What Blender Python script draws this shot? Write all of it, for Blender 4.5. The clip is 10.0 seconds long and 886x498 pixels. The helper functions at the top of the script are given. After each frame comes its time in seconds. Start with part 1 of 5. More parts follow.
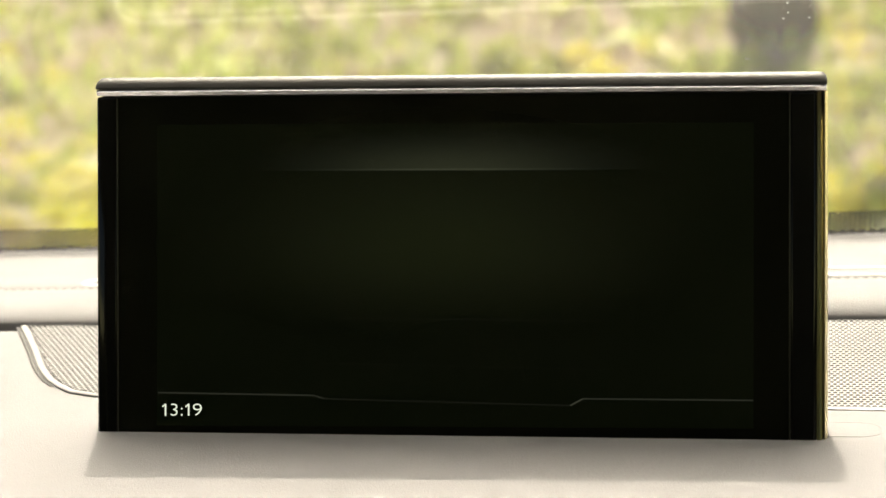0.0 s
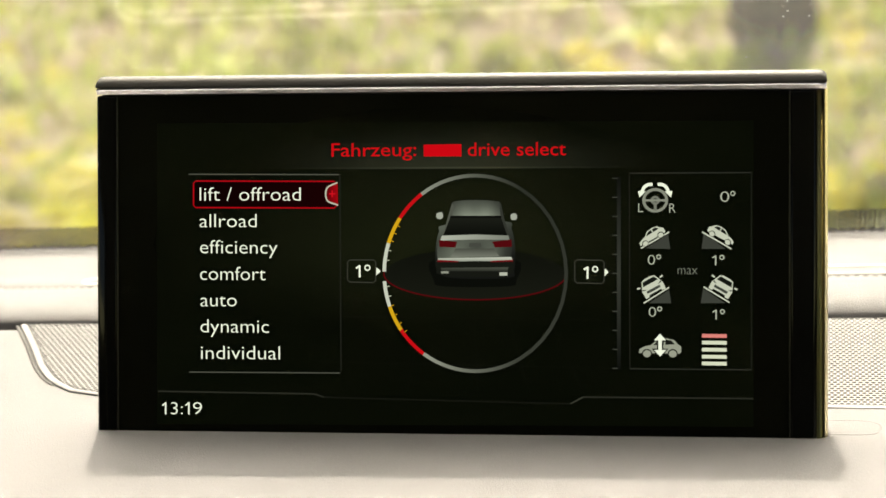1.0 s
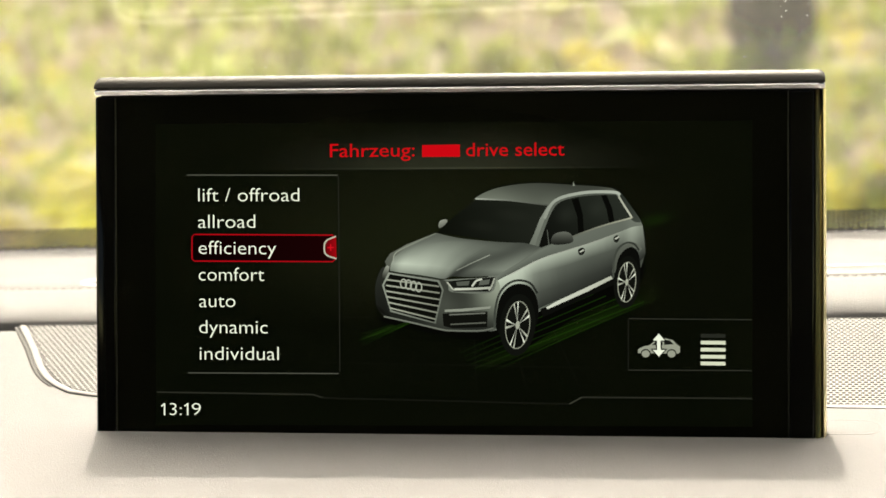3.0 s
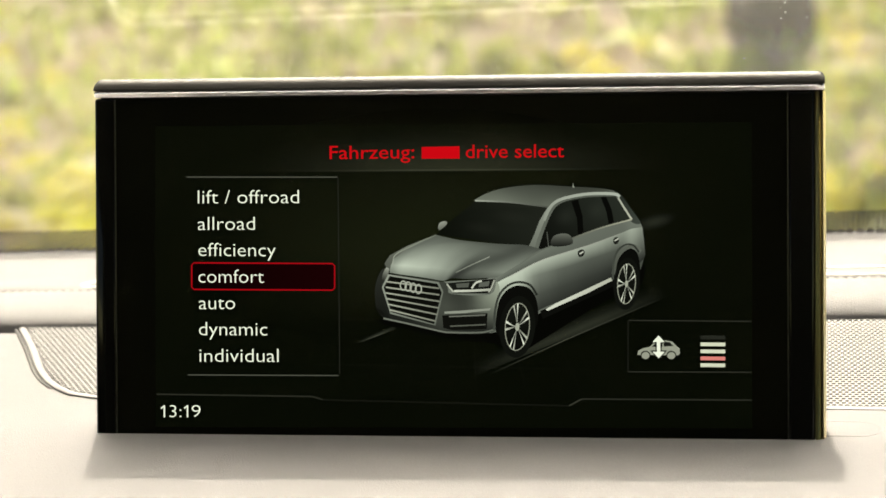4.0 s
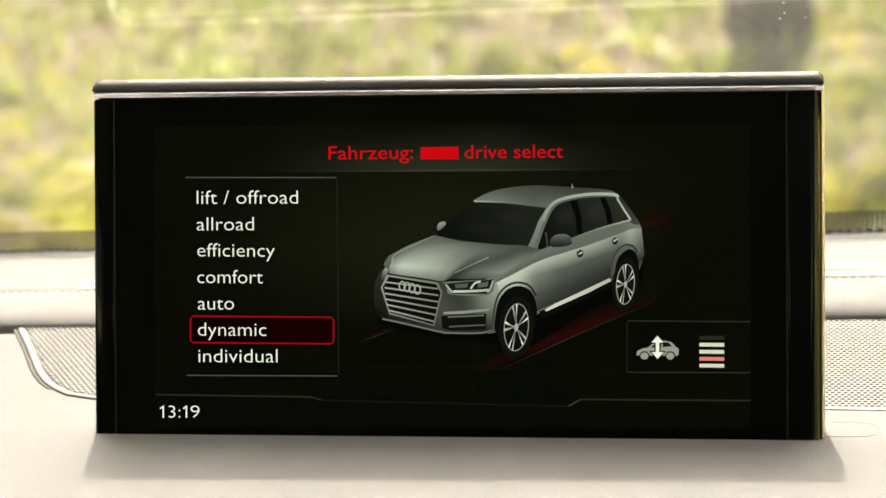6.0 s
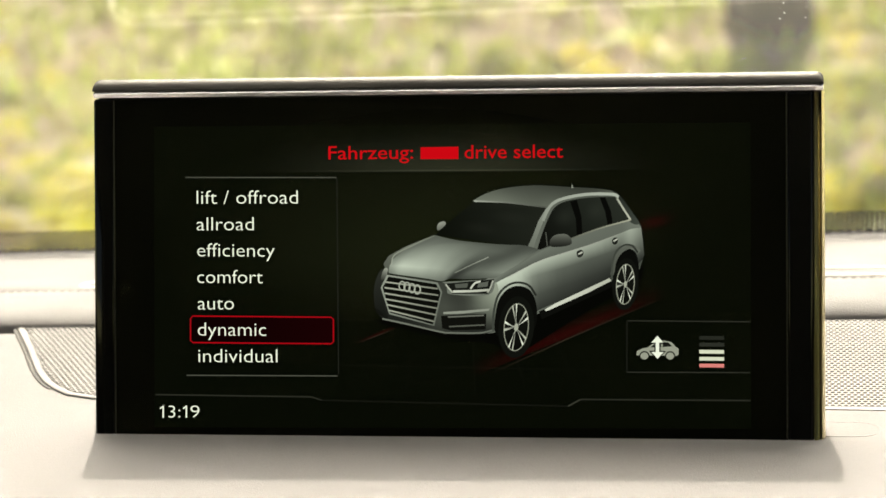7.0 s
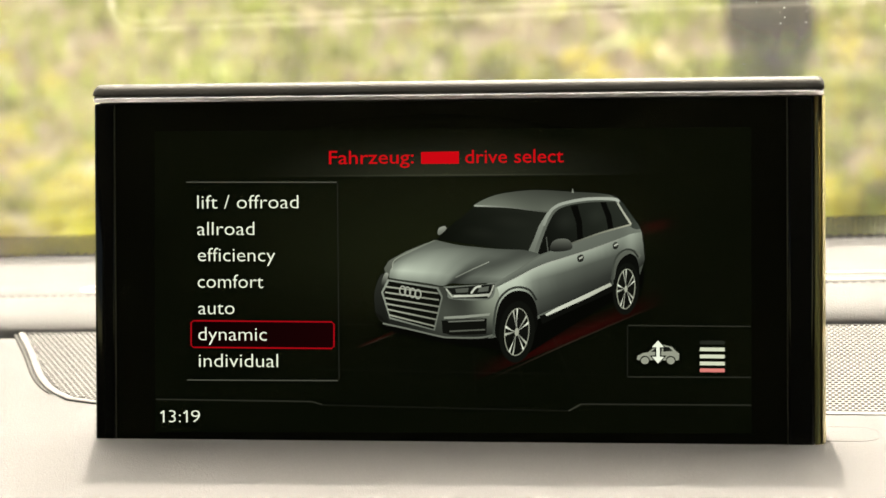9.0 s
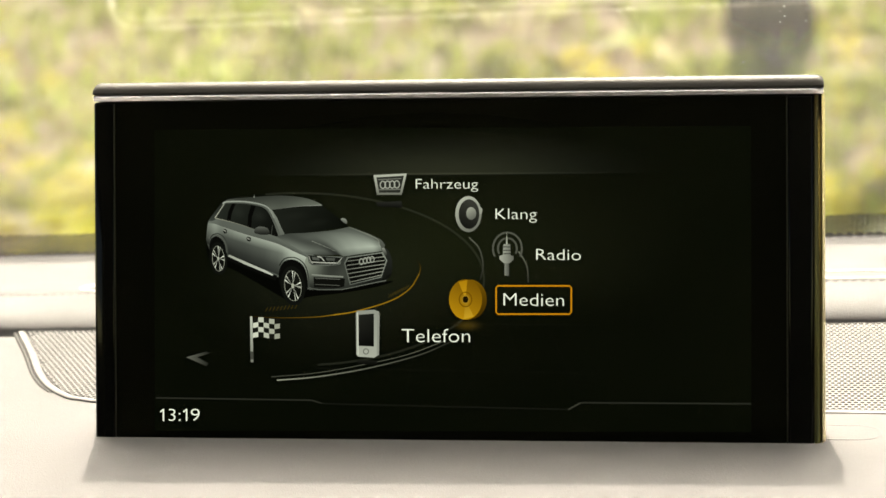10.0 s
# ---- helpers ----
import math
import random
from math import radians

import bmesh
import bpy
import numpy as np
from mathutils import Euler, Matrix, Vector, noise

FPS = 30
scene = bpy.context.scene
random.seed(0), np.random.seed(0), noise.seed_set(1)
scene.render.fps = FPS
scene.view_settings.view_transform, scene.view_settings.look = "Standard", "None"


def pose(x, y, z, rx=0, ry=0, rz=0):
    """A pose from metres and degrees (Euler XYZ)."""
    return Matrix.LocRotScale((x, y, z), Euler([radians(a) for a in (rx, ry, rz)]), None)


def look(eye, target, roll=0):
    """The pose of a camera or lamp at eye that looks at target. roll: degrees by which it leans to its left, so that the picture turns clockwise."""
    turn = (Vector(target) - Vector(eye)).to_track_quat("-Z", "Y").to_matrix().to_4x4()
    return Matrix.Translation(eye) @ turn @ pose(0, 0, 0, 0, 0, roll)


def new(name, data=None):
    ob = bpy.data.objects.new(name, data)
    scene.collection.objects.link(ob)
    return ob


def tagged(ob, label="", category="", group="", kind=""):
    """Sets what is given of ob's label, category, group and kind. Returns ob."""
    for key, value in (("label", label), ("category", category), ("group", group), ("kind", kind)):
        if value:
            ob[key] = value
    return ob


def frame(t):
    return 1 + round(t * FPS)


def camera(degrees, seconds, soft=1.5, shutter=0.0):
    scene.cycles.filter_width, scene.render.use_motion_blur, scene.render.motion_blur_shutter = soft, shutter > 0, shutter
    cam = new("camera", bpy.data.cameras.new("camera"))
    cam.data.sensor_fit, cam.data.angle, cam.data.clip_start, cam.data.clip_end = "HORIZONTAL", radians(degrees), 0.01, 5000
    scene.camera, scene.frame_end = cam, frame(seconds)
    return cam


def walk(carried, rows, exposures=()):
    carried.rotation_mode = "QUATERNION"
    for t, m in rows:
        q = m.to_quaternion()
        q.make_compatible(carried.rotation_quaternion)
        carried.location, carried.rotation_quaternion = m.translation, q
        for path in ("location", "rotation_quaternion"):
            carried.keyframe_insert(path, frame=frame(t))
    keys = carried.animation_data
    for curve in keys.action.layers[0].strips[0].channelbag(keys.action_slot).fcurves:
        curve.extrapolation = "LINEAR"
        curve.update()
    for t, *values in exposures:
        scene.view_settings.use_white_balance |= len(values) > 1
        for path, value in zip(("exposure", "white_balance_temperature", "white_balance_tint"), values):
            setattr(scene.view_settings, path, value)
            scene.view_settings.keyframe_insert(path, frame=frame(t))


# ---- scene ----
from mathutils.geometry import delaunay_2d_cdt as mesh_inside, tessellate_polygon as tessellate

cam = camera(20, 10.0)
cam.data.dof.use_dof = True
cam.data.dof.focus_distance = 0.815
cam.data.dof.aperture_fstop = 16.0

STOPS = 0.93
EYE = Vector((0.1121, -0.7764, 1.3020))
BASE = Matrix.Translation(EYE) @ Matrix(((0.989519, 0.002259, 0.144382), (0.143110, 0.118004, -0.982647), (-0.019257, 0.993011, 0.116444))).to_4x4()


def sway(right, down, lean):
    """The resting pose, nudged by thousandths of a radian."""
    turn = Euler((down * 0.001, right * 0.001, lean * 0.001)).to_matrix().to_4x4()
    return BASE @ turn


walk(cam, [
    (0.0, sway(0.900, -0.652, 3.101)),
    (0.5, sway(0.900, -0.652, 3.101)),
    (1.0, sway(0.900, -1.282, 2.326)),
    (1.5, sway(0.675, -1.732, 0.930)),
    (2.0, sway(0.450, -1.732, 0.775)),
    (2.5, sway(0.337, -1.507, 0.930)),
    (4.0, sway(0.225, -0.382, 0.000)),
    (4.5, sway(0.000, -0.157, 0.000)),
    (5.0, sway(0.000, -0.090, 0.000)),
    (5.5, sway(-0.112, -0.157, 0.000)),
    (7.0, sway(-0.225, -0.225, 0.000)),
    (7.5, sway(0.000, 0.000, 0.000)),
    (8.0, sway(0.000, 0.405, 0.000)),
    (8.5, sway(0.000, 1.080, 0.000)),
    (9.0, sway(0.000, 1.642, 0.000)),
    (9.5, sway(0.000, 1.642, 0.000)),
    (10.0, sway(-0.112, 1.080, 0.000)),
], exposures=[(0.0, STOPS, 6850, 10), (10.0, STOPS, 6850, 10)])

# ---- sky and sun ----
world = bpy.data.worlds.new("sky")
scene.world = world
world.use_nodes = True
wn = world.node_tree.nodes
sky = wn.new("ShaderNodeTexSky")
sky.sky_type, sky.sun_disc = "NISHITA", False
sky.sun_elevation, sky.sun_rotation = radians(68), radians(-7)
sky.air_density, sky.dust_density = 1.0, 0.6
wn["Background"].inputs["Strength"].default_value = 0.048
world.node_tree.links.new(sky.outputs[0], wn["Background"].inputs["Color"])
sun = new("sun", bpy.data.lights.new("sun", "SUN"))
sun.data.energy, sun.data.angle, sun.data.color = 5.0, radians(0.6), (1.0, 0.925, 0.775)
sun.matrix_world = look((-0.36, 3.0, 8.4), (0, 0, 1.0))


# ---- materials ----
def nodes_of(name):
    m = bpy.data.materials.new(name)
    m.use_nodes = True
    return m, m.node_tree.nodes, m.node_tree.links, m.node_tree.nodes["Principled BSDF"]


def surface(name, dark, light, rough=0.6, metal=0.0, grain=400.0, patch=6.0, bump=0.0, depth=0.0005, coat=0.0, spec=0.5):
    """A surface mottled at two scales, with a fine relief."""
    m, n, l, p = nodes_of(name)
    co = n.new("ShaderNodeTexCoord")
    a, b = n.new("ShaderNodeTexNoise"), n.new("ShaderNodeTexNoise")
    a.inputs["Scale"].default_value, b.inputs["Scale"].default_value = grain, patch
    a.inputs["Detail"].default_value = b.inputs["Detail"].default_value = 3
    mix = n.new("ShaderNodeMath")
    mix.operation = "MULTIPLY_ADD"
    mix.inputs[1].default_value = 0.45
    half = n.new("ShaderNodeMath")
    half.operation = "MULTIPLY"
    half.inputs[1].default_value = 0.55
    ramp = n.new("ShaderNodeValToRGB")
    ramp.color_ramp.elements[0].position, ramp.color_ramp.elements[1].position = 0.3, 0.7
    ramp.color_ramp.elements[0].color, ramp.color_ramp.elements[1].color = (*dark, 1), (*light, 1)
    for t in (a, b):
        l.new(co.outputs["Object"], t.inputs["Vector"])
    l.new(b.outputs["Fac"], half.inputs[0])
    l.new(a.outputs["Fac"], mix.inputs[0])
    l.new(half.outputs[0], mix.inputs[2])
    l.new(mix.outputs[0], ramp.inputs["Fac"])
    l.new(ramp.outputs["Color"], p.inputs["Base Color"])
    p.inputs["Roughness"].default_value, p.inputs["Metallic"].default_value = rough, metal
    p.inputs["Coat Weight"].default_value, p.inputs["Specular IOR Level"].default_value = coat, spec
    if bump:
        bm_ = n.new("ShaderNodeBump")
        bm_.inputs["Strength"].default_value, bm_.inputs["Distance"].default_value = bump, depth
        l.new(a.outputs["Fac"], bm_.inputs["Height"])
        l.new(bm_.outputs["Normal"], p.inputs["Normal"])
    return m


def leafy(name, colours, rough=0.7):
    """Each blade or leaf takes one of a few colours."""
    m, n, l, p = nodes_of(name)
    g = n.new("ShaderNodeNewGeometry")
    ramp = n.new("ShaderNodeValToRGB")
    e = ramp.color_ramp.elements
    e[0].color, e[1].color = (*colours[0], 1), (*colours[-1], 1)
    for i, c in enumerate(colours[1:-1], 1):
        e.new(i / (len(colours) - 1)).color = (*c, 1)
    l.new(g.outputs["Random Per Island"], ramp.inputs["Fac"])
    l.new(ramp.outputs["Color"], p.inputs["Base Color"])
    p.inputs["Roughness"].default_value = rough
    thin, both = n.new("ShaderNodeBsdfTranslucent"), n.new("ShaderNodeMixShader")
    both.inputs[0].default_value = 0.5
    l.new(ramp.outputs["Color"], thin.inputs["Color"])
    l.new(p.outputs[0], both.inputs[1])
    l.new(thin.outputs[0], both.inputs[2])
    l.new(both.outputs[0], n["Material Output"].inputs["Surface"])
    return m


def clear_glass():
    m, n, l, p = nodes_of("windscreen_glass")
    p.inputs["Base Color"].default_value = (0.99, 1.0, 0.97, 1)
    p.inputs["Roughness"].default_value, p.inputs["IOR"].default_value = 0.0, 1.5
    p.inputs["Transmission Weight"].default_value = 1.0
    return m


def frit_print():
    """Black ceramic print, broken by rows of tiny clear dots."""
    m, n, l, p = nodes_of("frit_print")
    co, mp = n.new("ShaderNodeTexCoord"), n.new("ShaderNodeMapping")
    mp.inputs["Rotation"].default_value = (0, 0, radians(45))
    mp.inputs["Scale"].default_value = (340, 340, 340)
    chk = n.new("ShaderNodeTexVoronoi")
    chk.inputs["Scale"].default_value = 1.0
    chk.inputs["Randomness"].default_value = 0.0
    less = n.new("ShaderNodeMath")
    less.operation = "GREATER_THAN"
    less.inputs[1].default_value = 0.32
    l.new(co.outputs["UV"], mp.inputs["Vector"])
    l.new(mp.outputs["Vector"], chk.inputs["Vector"])
    l.new(chk.outputs["Distance"], less.inputs[0])
    l.new(less.outputs[0], p.inputs["Alpha"])
    p.inputs["Base Color"].default_value = (0.016, 0.014, 0.006, 1)
    p.inputs["Roughness"].default_value = 0.4
    return m


def meadow():
    """Mown grass with dry yellow patches and pinkish leaf litter."""
    m, n, l, p = nodes_of("meadow")
    co = n.new("ShaderNodeTexCoord")
    big, mid, fine = (n.new("ShaderNodeTexNoise") for _ in range(3))
    for t, s in ((big, 1.8), (mid, 6.5), (fine, 14.0)):
        t.inputs["Scale"].default_value, t.inputs["Detail"].default_value = s, 4
        l.new(co.outputs["Object"], t.inputs["Vector"])
    grass, dry = n.new("ShaderNodeValToRGB"), n.new("ShaderNodeValToRGB")
    for r, stops in ((grass, ((0.3, (0.47, 0.57, 0.24)), (0.5, (0.62, 0.69, 0.28)), (0.7, (0.72, 0.73, 0.38)))),
                     (dry, ((0.3, (0.56, 0.46, 0.32)), (0.5, (0.72, 0.62, 0.47)), (0.7, (0.78, 0.71, 0.57))))):
        e = r.color_ramp.elements
        e[0].position, e[1].position = stops[0][0], stops[2][0]
        e[0].color, e[1].color = (*stops[0][1], 1), (*stops[2][1], 1)
        e.new(stops[1][0]).color = (*stops[1][1], 1)
        l.new(fine.outputs["Fac"], r.inputs["Fac"])
    add = n.new("ShaderNodeMath")
    add.operation = "ADD"
    l.new(big.outputs["Fac"], add.inputs[0])
    l.new(mid.outputs["Fac"], add.inputs[1])
    step = n.new("ShaderNodeMapRange")
    step.inputs["From Min"].default_value, step.inputs["From Max"].default_value = 0.96, 1.10
    l.new(add.outputs[0], step.inputs["Value"])
    mx = n.new("ShaderNodeMix")
    mx.data_type = "RGBA"
    l.new(step.outputs[0], mx.inputs["Factor"])
    l.new(grass.outputs["Color"], mx.inputs["A"])
    l.new(dry.outputs["Color"], mx.inputs["B"])
    l.new(mx.outputs["Result"], p.inputs["Base Color"])
    p.inputs["Roughness"].default_value = 0.9
    return m


DASH = surface("cream_soft_plastic", (0.084, 0.083, 0.087), (0.102, 0.100, 0.106), 0.75, grain=1900, patch=9, bump=0.35, depth=0.0004, spec=0.12)
ROLL = surface("cream_leather", (0.079, 0.078, 0.081), (0.100, 0.099, 0.103), 0.7, grain=1500, patch=40, bump=0.3, depth=0.0006, spec=0.15)
GRILLE = surface("warm_white_metal", (0.138, 0.136, 0.138), (0.158, 0.156, 0.158), 0.4, grain=800, patch=20)
# near-black, stands in for shade inside and beside the grille
SHADE_BLACK = surface("painted_shade_black", (0.004, 0.004, 0.005), (0.008, 0.008, 0.008), 0.8)
GLOSS = surface("piano_black", (0.0025, 0.0025, 0.002), (0.004, 0.004, 0.003), 0.09, grain=60, patch=4, spec=0.22)
PANEL = surface("black_display_glass", (0.0022, 0.0024, 0.0012), (0.0035, 0.0036, 0.002), 0.12, grain=40, patch=5, spec=0.12)
CAP = surface("dark_grey_soft_touch", (0.022, 0.021, 0.020), (0.032, 0.030, 0.029), 0.5, grain=2500, patch=12, bump=0.15, depth=0.0002, spec=0.3)
CHROME = surface("satin_aluminium", (0.84, 0.81, 0.80), (0.92, 0.90, 0.89), 0.26, 1.0, grain=1200, patch=15)
# olive-gold reflection of the surroundings is put into these two metal colours
OLIVE_GLEAM = surface("dark_edge_olive_gleam", (0.10, 0.088, 0.034), (0.14, 0.122, 0.05), 0.28, 1.0, grain=300, patch=12)
GOLD_GLEAM = surface("aluminium_gold_gleam", (0.62, 0.53, 0.30), (0.74, 0.64, 0.38), 0.32, 1.0, grain=900, patch=15)
SEAM = surface("olive_black_plastic", (0.009, 0.009, 0.005), (0.014, 0.013, 0.008), 0.3, grain=300, patch=12, spec=0.3)
THREAD = surface("taupe_thread", (0.066, 0.060, 0.056), (0.088, 0.080, 0.075), 0.8, grain=3000, patch=50)
# for the unseen cabin shell, dark to keep bounced light low
SHELL = surface("dark_cabin_shell", (0.048, 0.046, 0.044), (0.068, 0.066, 0.063), 0.9, grain=700, patch=3)
BARK = surface("tree_bark", (0.045, 0.037, 0.028), (0.13, 0.105, 0.08), 0.9, grain=25, patch=3, bump=0.8, depth=0.03)
GLASS = clear_glass()
FRIT = frit_print()
MEADOW = meadow()
GRASS = leafy("grass_blades", [(0.50, 0.60, 0.16), (0.62, 0.70, 0.20), (0.57, 0.64, 0.18), (0.68, 0.69, 0.30), (0.72, 0.64, 0.46)])
WEED = leafy("weed_leaves", [(0.40, 0.46, 0.17), (0.52, 0.57, 0.16), (0.62, 0.66, 0.18), (0.68, 0.67, 0.22)])
LITTER = leafy("fallen_leaves", [(0.62, 0.50, 0.36), (0.70, 0.60, 0.46), (0.56, 0.45, 0.33), (0.68, 0.63, 0.42), (0.76, 0.69, 0.56)])
YELLOW = leafy("yellow_leaves", [(0.70, 0.62, 0.06), (0.62, 0.60, 0.05), (0.74, 0.66, 0.16)])
LEAF = leafy("tree_leaves", [(0.05, 0.09, 0.02), (0.10, 0.14, 0.03), (0.16, 0.17, 0.04)])
DUST = surface("pale_dust", (0.6, 0.58, 0.5), (0.75, 0.72, 0.65), 0.9)


# ---- mesh helpers ----
def sheet_mesh(name, verts, faces, material, smooth=False):
    me = bpy.data.meshes.new(name)
    me.from_pydata(verts, [], faces)
    me.materials.append(material)
    if smooth:
        me.polygons.foreach_set("use_smooth", [True] * len(me.polygons))
    me.update()
    return me


def part(name, bm, material, parent=None, label="", smooth=False):
    """Links a bmesh as one mesh object under a thing or a part."""
    bmesh.ops.recalc_face_normals(bm, faces=bm.faces)
    me = bpy.data.meshes.new(name)
    bm.to_mesh(me)
    bm.free()
    me.materials.append(material)
    if smooth:
        me.polygons.foreach_set("use_smooth", [True] * len(me.polygons))
    ob = new(name, me)
    ob.parent = parent
    return tagged(ob, label)


def box(x0, x1, y0, y1, z0, z1, bevel=0.0, segments=2, bm=None):
    made = bm or bmesh.new()
    m = pose((x0 + x1) / 2, (y0 + y1) / 2, (z0 + z1) / 2) @ Matrix.Diagonal((x1 - x0, y1 - y0, z1 - z0, 1))
    got = bmesh.ops.create_cube(made, size=1, matrix=m)
    if bevel:
        edges = {e for v in got["verts"] for e in v.link_edges}
        bmesh.ops.bevel(made, geom=list(edges), offset=bevel, segments=segments, affect="EDGES", profile=0.5)
    return made


def grid(name, xs, rows, material, smooth=True):
    """A skin over rows of points: rows(x) gives the run of (y, z) at x."""
    verts, faces = [], []
    runs = [rows(x) for x in xs]
    k = len(runs[0])
    for x, run in zip(xs, runs):
        verts += [(x, y, z) for y, z in run]
    for i in range(len(xs) - 1):
        for j in range(k - 1):
            a = i * k + j
            faces.append((a, a + k, a + k + 1, a + 1))
    return sheet_mesh(name, verts, faces, material, smooth)


# ---- dashboard ----
def between(x, left, right):
    """Heights drift from the driver's side to the passenger's."""
    return left + (right - left) * (x + 0.17) / 0.30


def shelf_height(x, y):
    stops = [(-0.34, 1.092, 1.098), (-0.05, 1.1400, 1.1425), (0.0, 1.1500, 1.1498), (0.04, 1.1545, 1.1522), (0.12, 1.1659, 1.1697), (0.14, 1.167, 1.171)]
    for (y0, l0, r0), (y1, l1, r1) in zip(stops, stops[1:]):
        if y <= y1:
            break
    f = (y - y0) / (y1 - y0)
    return between(x, l0 + (l1 - l0) * f, r0 + (r1 - r0) * f)


def fine(a, b, n):
    return [a + (b - a) * i / n for i in range(n + 1)]


XS = fine(-0.75, 0.75, 120)


def shelf_run(x):
    ys = fine(-0.34, 0.112, 40) + [0.1150, 0.1170, 0.1185]
    drop = [0] * 41 + [0.0003, 0.0012, 0.0035]
    run = [(-0.36, 0.75), (-0.352, 1.07), (-0.345, shelf_height(x, -0.34) - 0.004)]
    return run + [(y, shelf_height(x, y) - d) for y, d in zip(ys, drop)] + [(0.1187, shelf_height(x, 0.118) - 0.02)]


dashboard = tagged(new("dashboard"), "cream soft-touch dashboard top under the windscreen, sunlit", "dashboard")
shelf = new("top_panel", grid("top_panel", XS, shelf_run, DASH))
shelf.parent = dashboard


def roll_run(x):
    z0 = between(x, 1.1659, 1.1697)
    zs = between(x, 1.1752, 1.1803)
    zw = between(x, 1.1744, 1.1808)
    h = zs - z0
    run = [(0.1215, z0 - 0.02), (0.1204, z0 - 0.002), (0.1200, z0 + 0.10 * h), (0.1207, z0 + 0.22 * h), (0.1222, z0 + 0.38 * h), (0.1244, z0 + 0.54 * h), (0.1276, z0 + 0.69 * h),
           (0.1318, z0 + 0.81 * h), (0.1380, z0 + 0.90 * h), (0.1470, z0 + 0.96 * h), (0.1588, zs - 0.0001), (0.1596, zs - 0.0007), (0.1604, zs - 0.0001), (0.168, zs + 0.0006)]
    return run + [(y, zs + (zw - zs) * (y - 0.168) / 0.132) for y in fine(0.18, 0.30, 6)] + [(0.36, zw - 0.01)]


roll = new("leather_roll", grid("leather_roll", XS, roll_run, ROLL))
roll.parent = dashboard
tagged(roll, "cream leather roll with a stitched seam")
seam_mesh = bpy.data.meshes.new("stitch")
bm = box(-0.0010, 0.0010, -0.00035, 0.00035, -0.0002, 0.0002, 0.0001, 1)
bm.to_mesh(seam_mesh)
bm.free()
seam_mesh.materials.append(THREAD)
for i in range(150):
    x = -0.30 + i * 0.0034
    zs = between(x, 1.1752, 1.1803)
    for y in (0.1568, 0.1622):
        ob = new("stitch", seam_mesh)
        ob.parent = roll
        ob.matrix_basis = pose(x, y, zs - 0.00005, 0, 0, 4)


# ---- loudspeaker grille ----
def grille_edge(y):
    """Where the grille's curved end runs, at that depth."""
    stops = [(0.0385, -0.105), (0.0395, -0.1280), (0.043, -0.1380), (0.052, -0.1472), (0.066, -0.1555), (0.092, -0.1665), (0.117, -0.1780), (0.13, -0.184)]
    for (y0, a), (y1, b) in zip(stops, stops[1:]):
        if y <= y1:
            break
    return a + (b - a) * (y - y0) / (y1 - y0)


grille = tagged(new("speaker_grille"), "perforated pale metal loudspeaker grille set into the dashboard", "speaker grille")
PITCH = 0.0021
verts, faces = [], []
row = 0
y = 0.0400
while y < 0.1165:
    x = grille_edge(y) + 0.0012
    x = math.ceil(x / PITCH) * PITCH + (PITCH / 2 if row % 2 else 0)
    while x < 0.30:
        k = len(verts)
        for r, dz in ((0.577, 0.0012), (0.445, 0.0012), (0.44, 0.0011)):
            for a in range(6):
                ang = radians(60 * a + 30)
                px, py = x + r * PITCH * math.cos(ang), y + r * PITCH * math.sin(ang)
                verts.append((px, py, shelf_height(px, py) + dz))
        for a in range(6):
            b = (a + 1) % 6
            faces.append((k + a, k + b, k + 6 + b, k + 6 + a))
            faces.append((k + 6 + a, k + 6 + b, k + 12 + b, k + 12 + a))
        x += PITCH
    y += PITCH * 0.866
    row += 1
plate = new("perforated_plate", sheet_mesh("perforated_plate", verts, faces, GRILLE))
plate.parent = grille
# black sheet just under the plate paints the darkness of the holes
ys = fine(0.0392, 0.1175, 30)
verts, faces = [], []
for y in ys:
    verts += [(grille_edge(y) + 0.001, y, shelf_height(grille_edge(y), y) + 0.0002), (0.30, y, shelf_height(0.30, y) + 0.0002)]
for i in range(len(ys) - 1):
    faces.append((2 * i, 2 * i + 1, 2 * i + 3, 2 * i + 2))
hole_shade = new("hole_shade", sheet_mesh("hole_shade", verts, faces, SHADE_BLACK))
hole_shade.parent = grille


def bead(name, path, radius, material, parent, sides=8, flat=1.0):
    """A rounded strip along a path of points."""
    verts, faces = [], []
    for i, q in enumerate(path):
        q = Vector(q)
        way = (Vector(path[min(i + 1, len(path) - 1)]) - Vector(path[max(i - 1, 0)])).normalized()
        side = way.cross(Vector((0, 0, 1))).normalized()
        up = side.cross(way)
        for a in range(sides):
            ang = 2 * math.pi * a / sides
            verts.append(q + side * radius * math.cos(ang) + up * radius * flat * math.sin(ang))
    for i in range(len(path) - 1):
        for a in range(sides):
            b = (a + 1) % sides
            faces.append((i * sides + a, i * sides + b, (i + 1) * sides + b, (i + 1) * sides + a))
    ob = new(name, sheet_mesh(name, verts, faces, material, True))
    ob.parent = parent
    return ob


rim = [(grille_edge(y), y, shelf_height(grille_edge(y), y) + 0.0003) for y in [0.1185, 0.117, 0.11, 0.10, 0.09, 0.08, 0.07, 0.062, 0.055, 0.049, 0.046, 0.043, 0.041, 0.0395]]
rim += [(x, 0.0388, shelf_height(x, 0.0388) + 0.0002) for x in fine(-0.12, 0.30, 20)]
bead("rim", rim, 0.0015, GRILLE, grille, flat=0.5)
# dark bead lying on the panel paints the shade in the joint
gap_shade = [(grille_edge(y) - 0.0024, y - 0.0005, shelf_height(grille_edge(y), y) + 0.0002) for y in [0.1185, 0.117, 0.11, 0.10, 0.09, 0.08, 0.07, 0.062, 0.055, 0.049]]
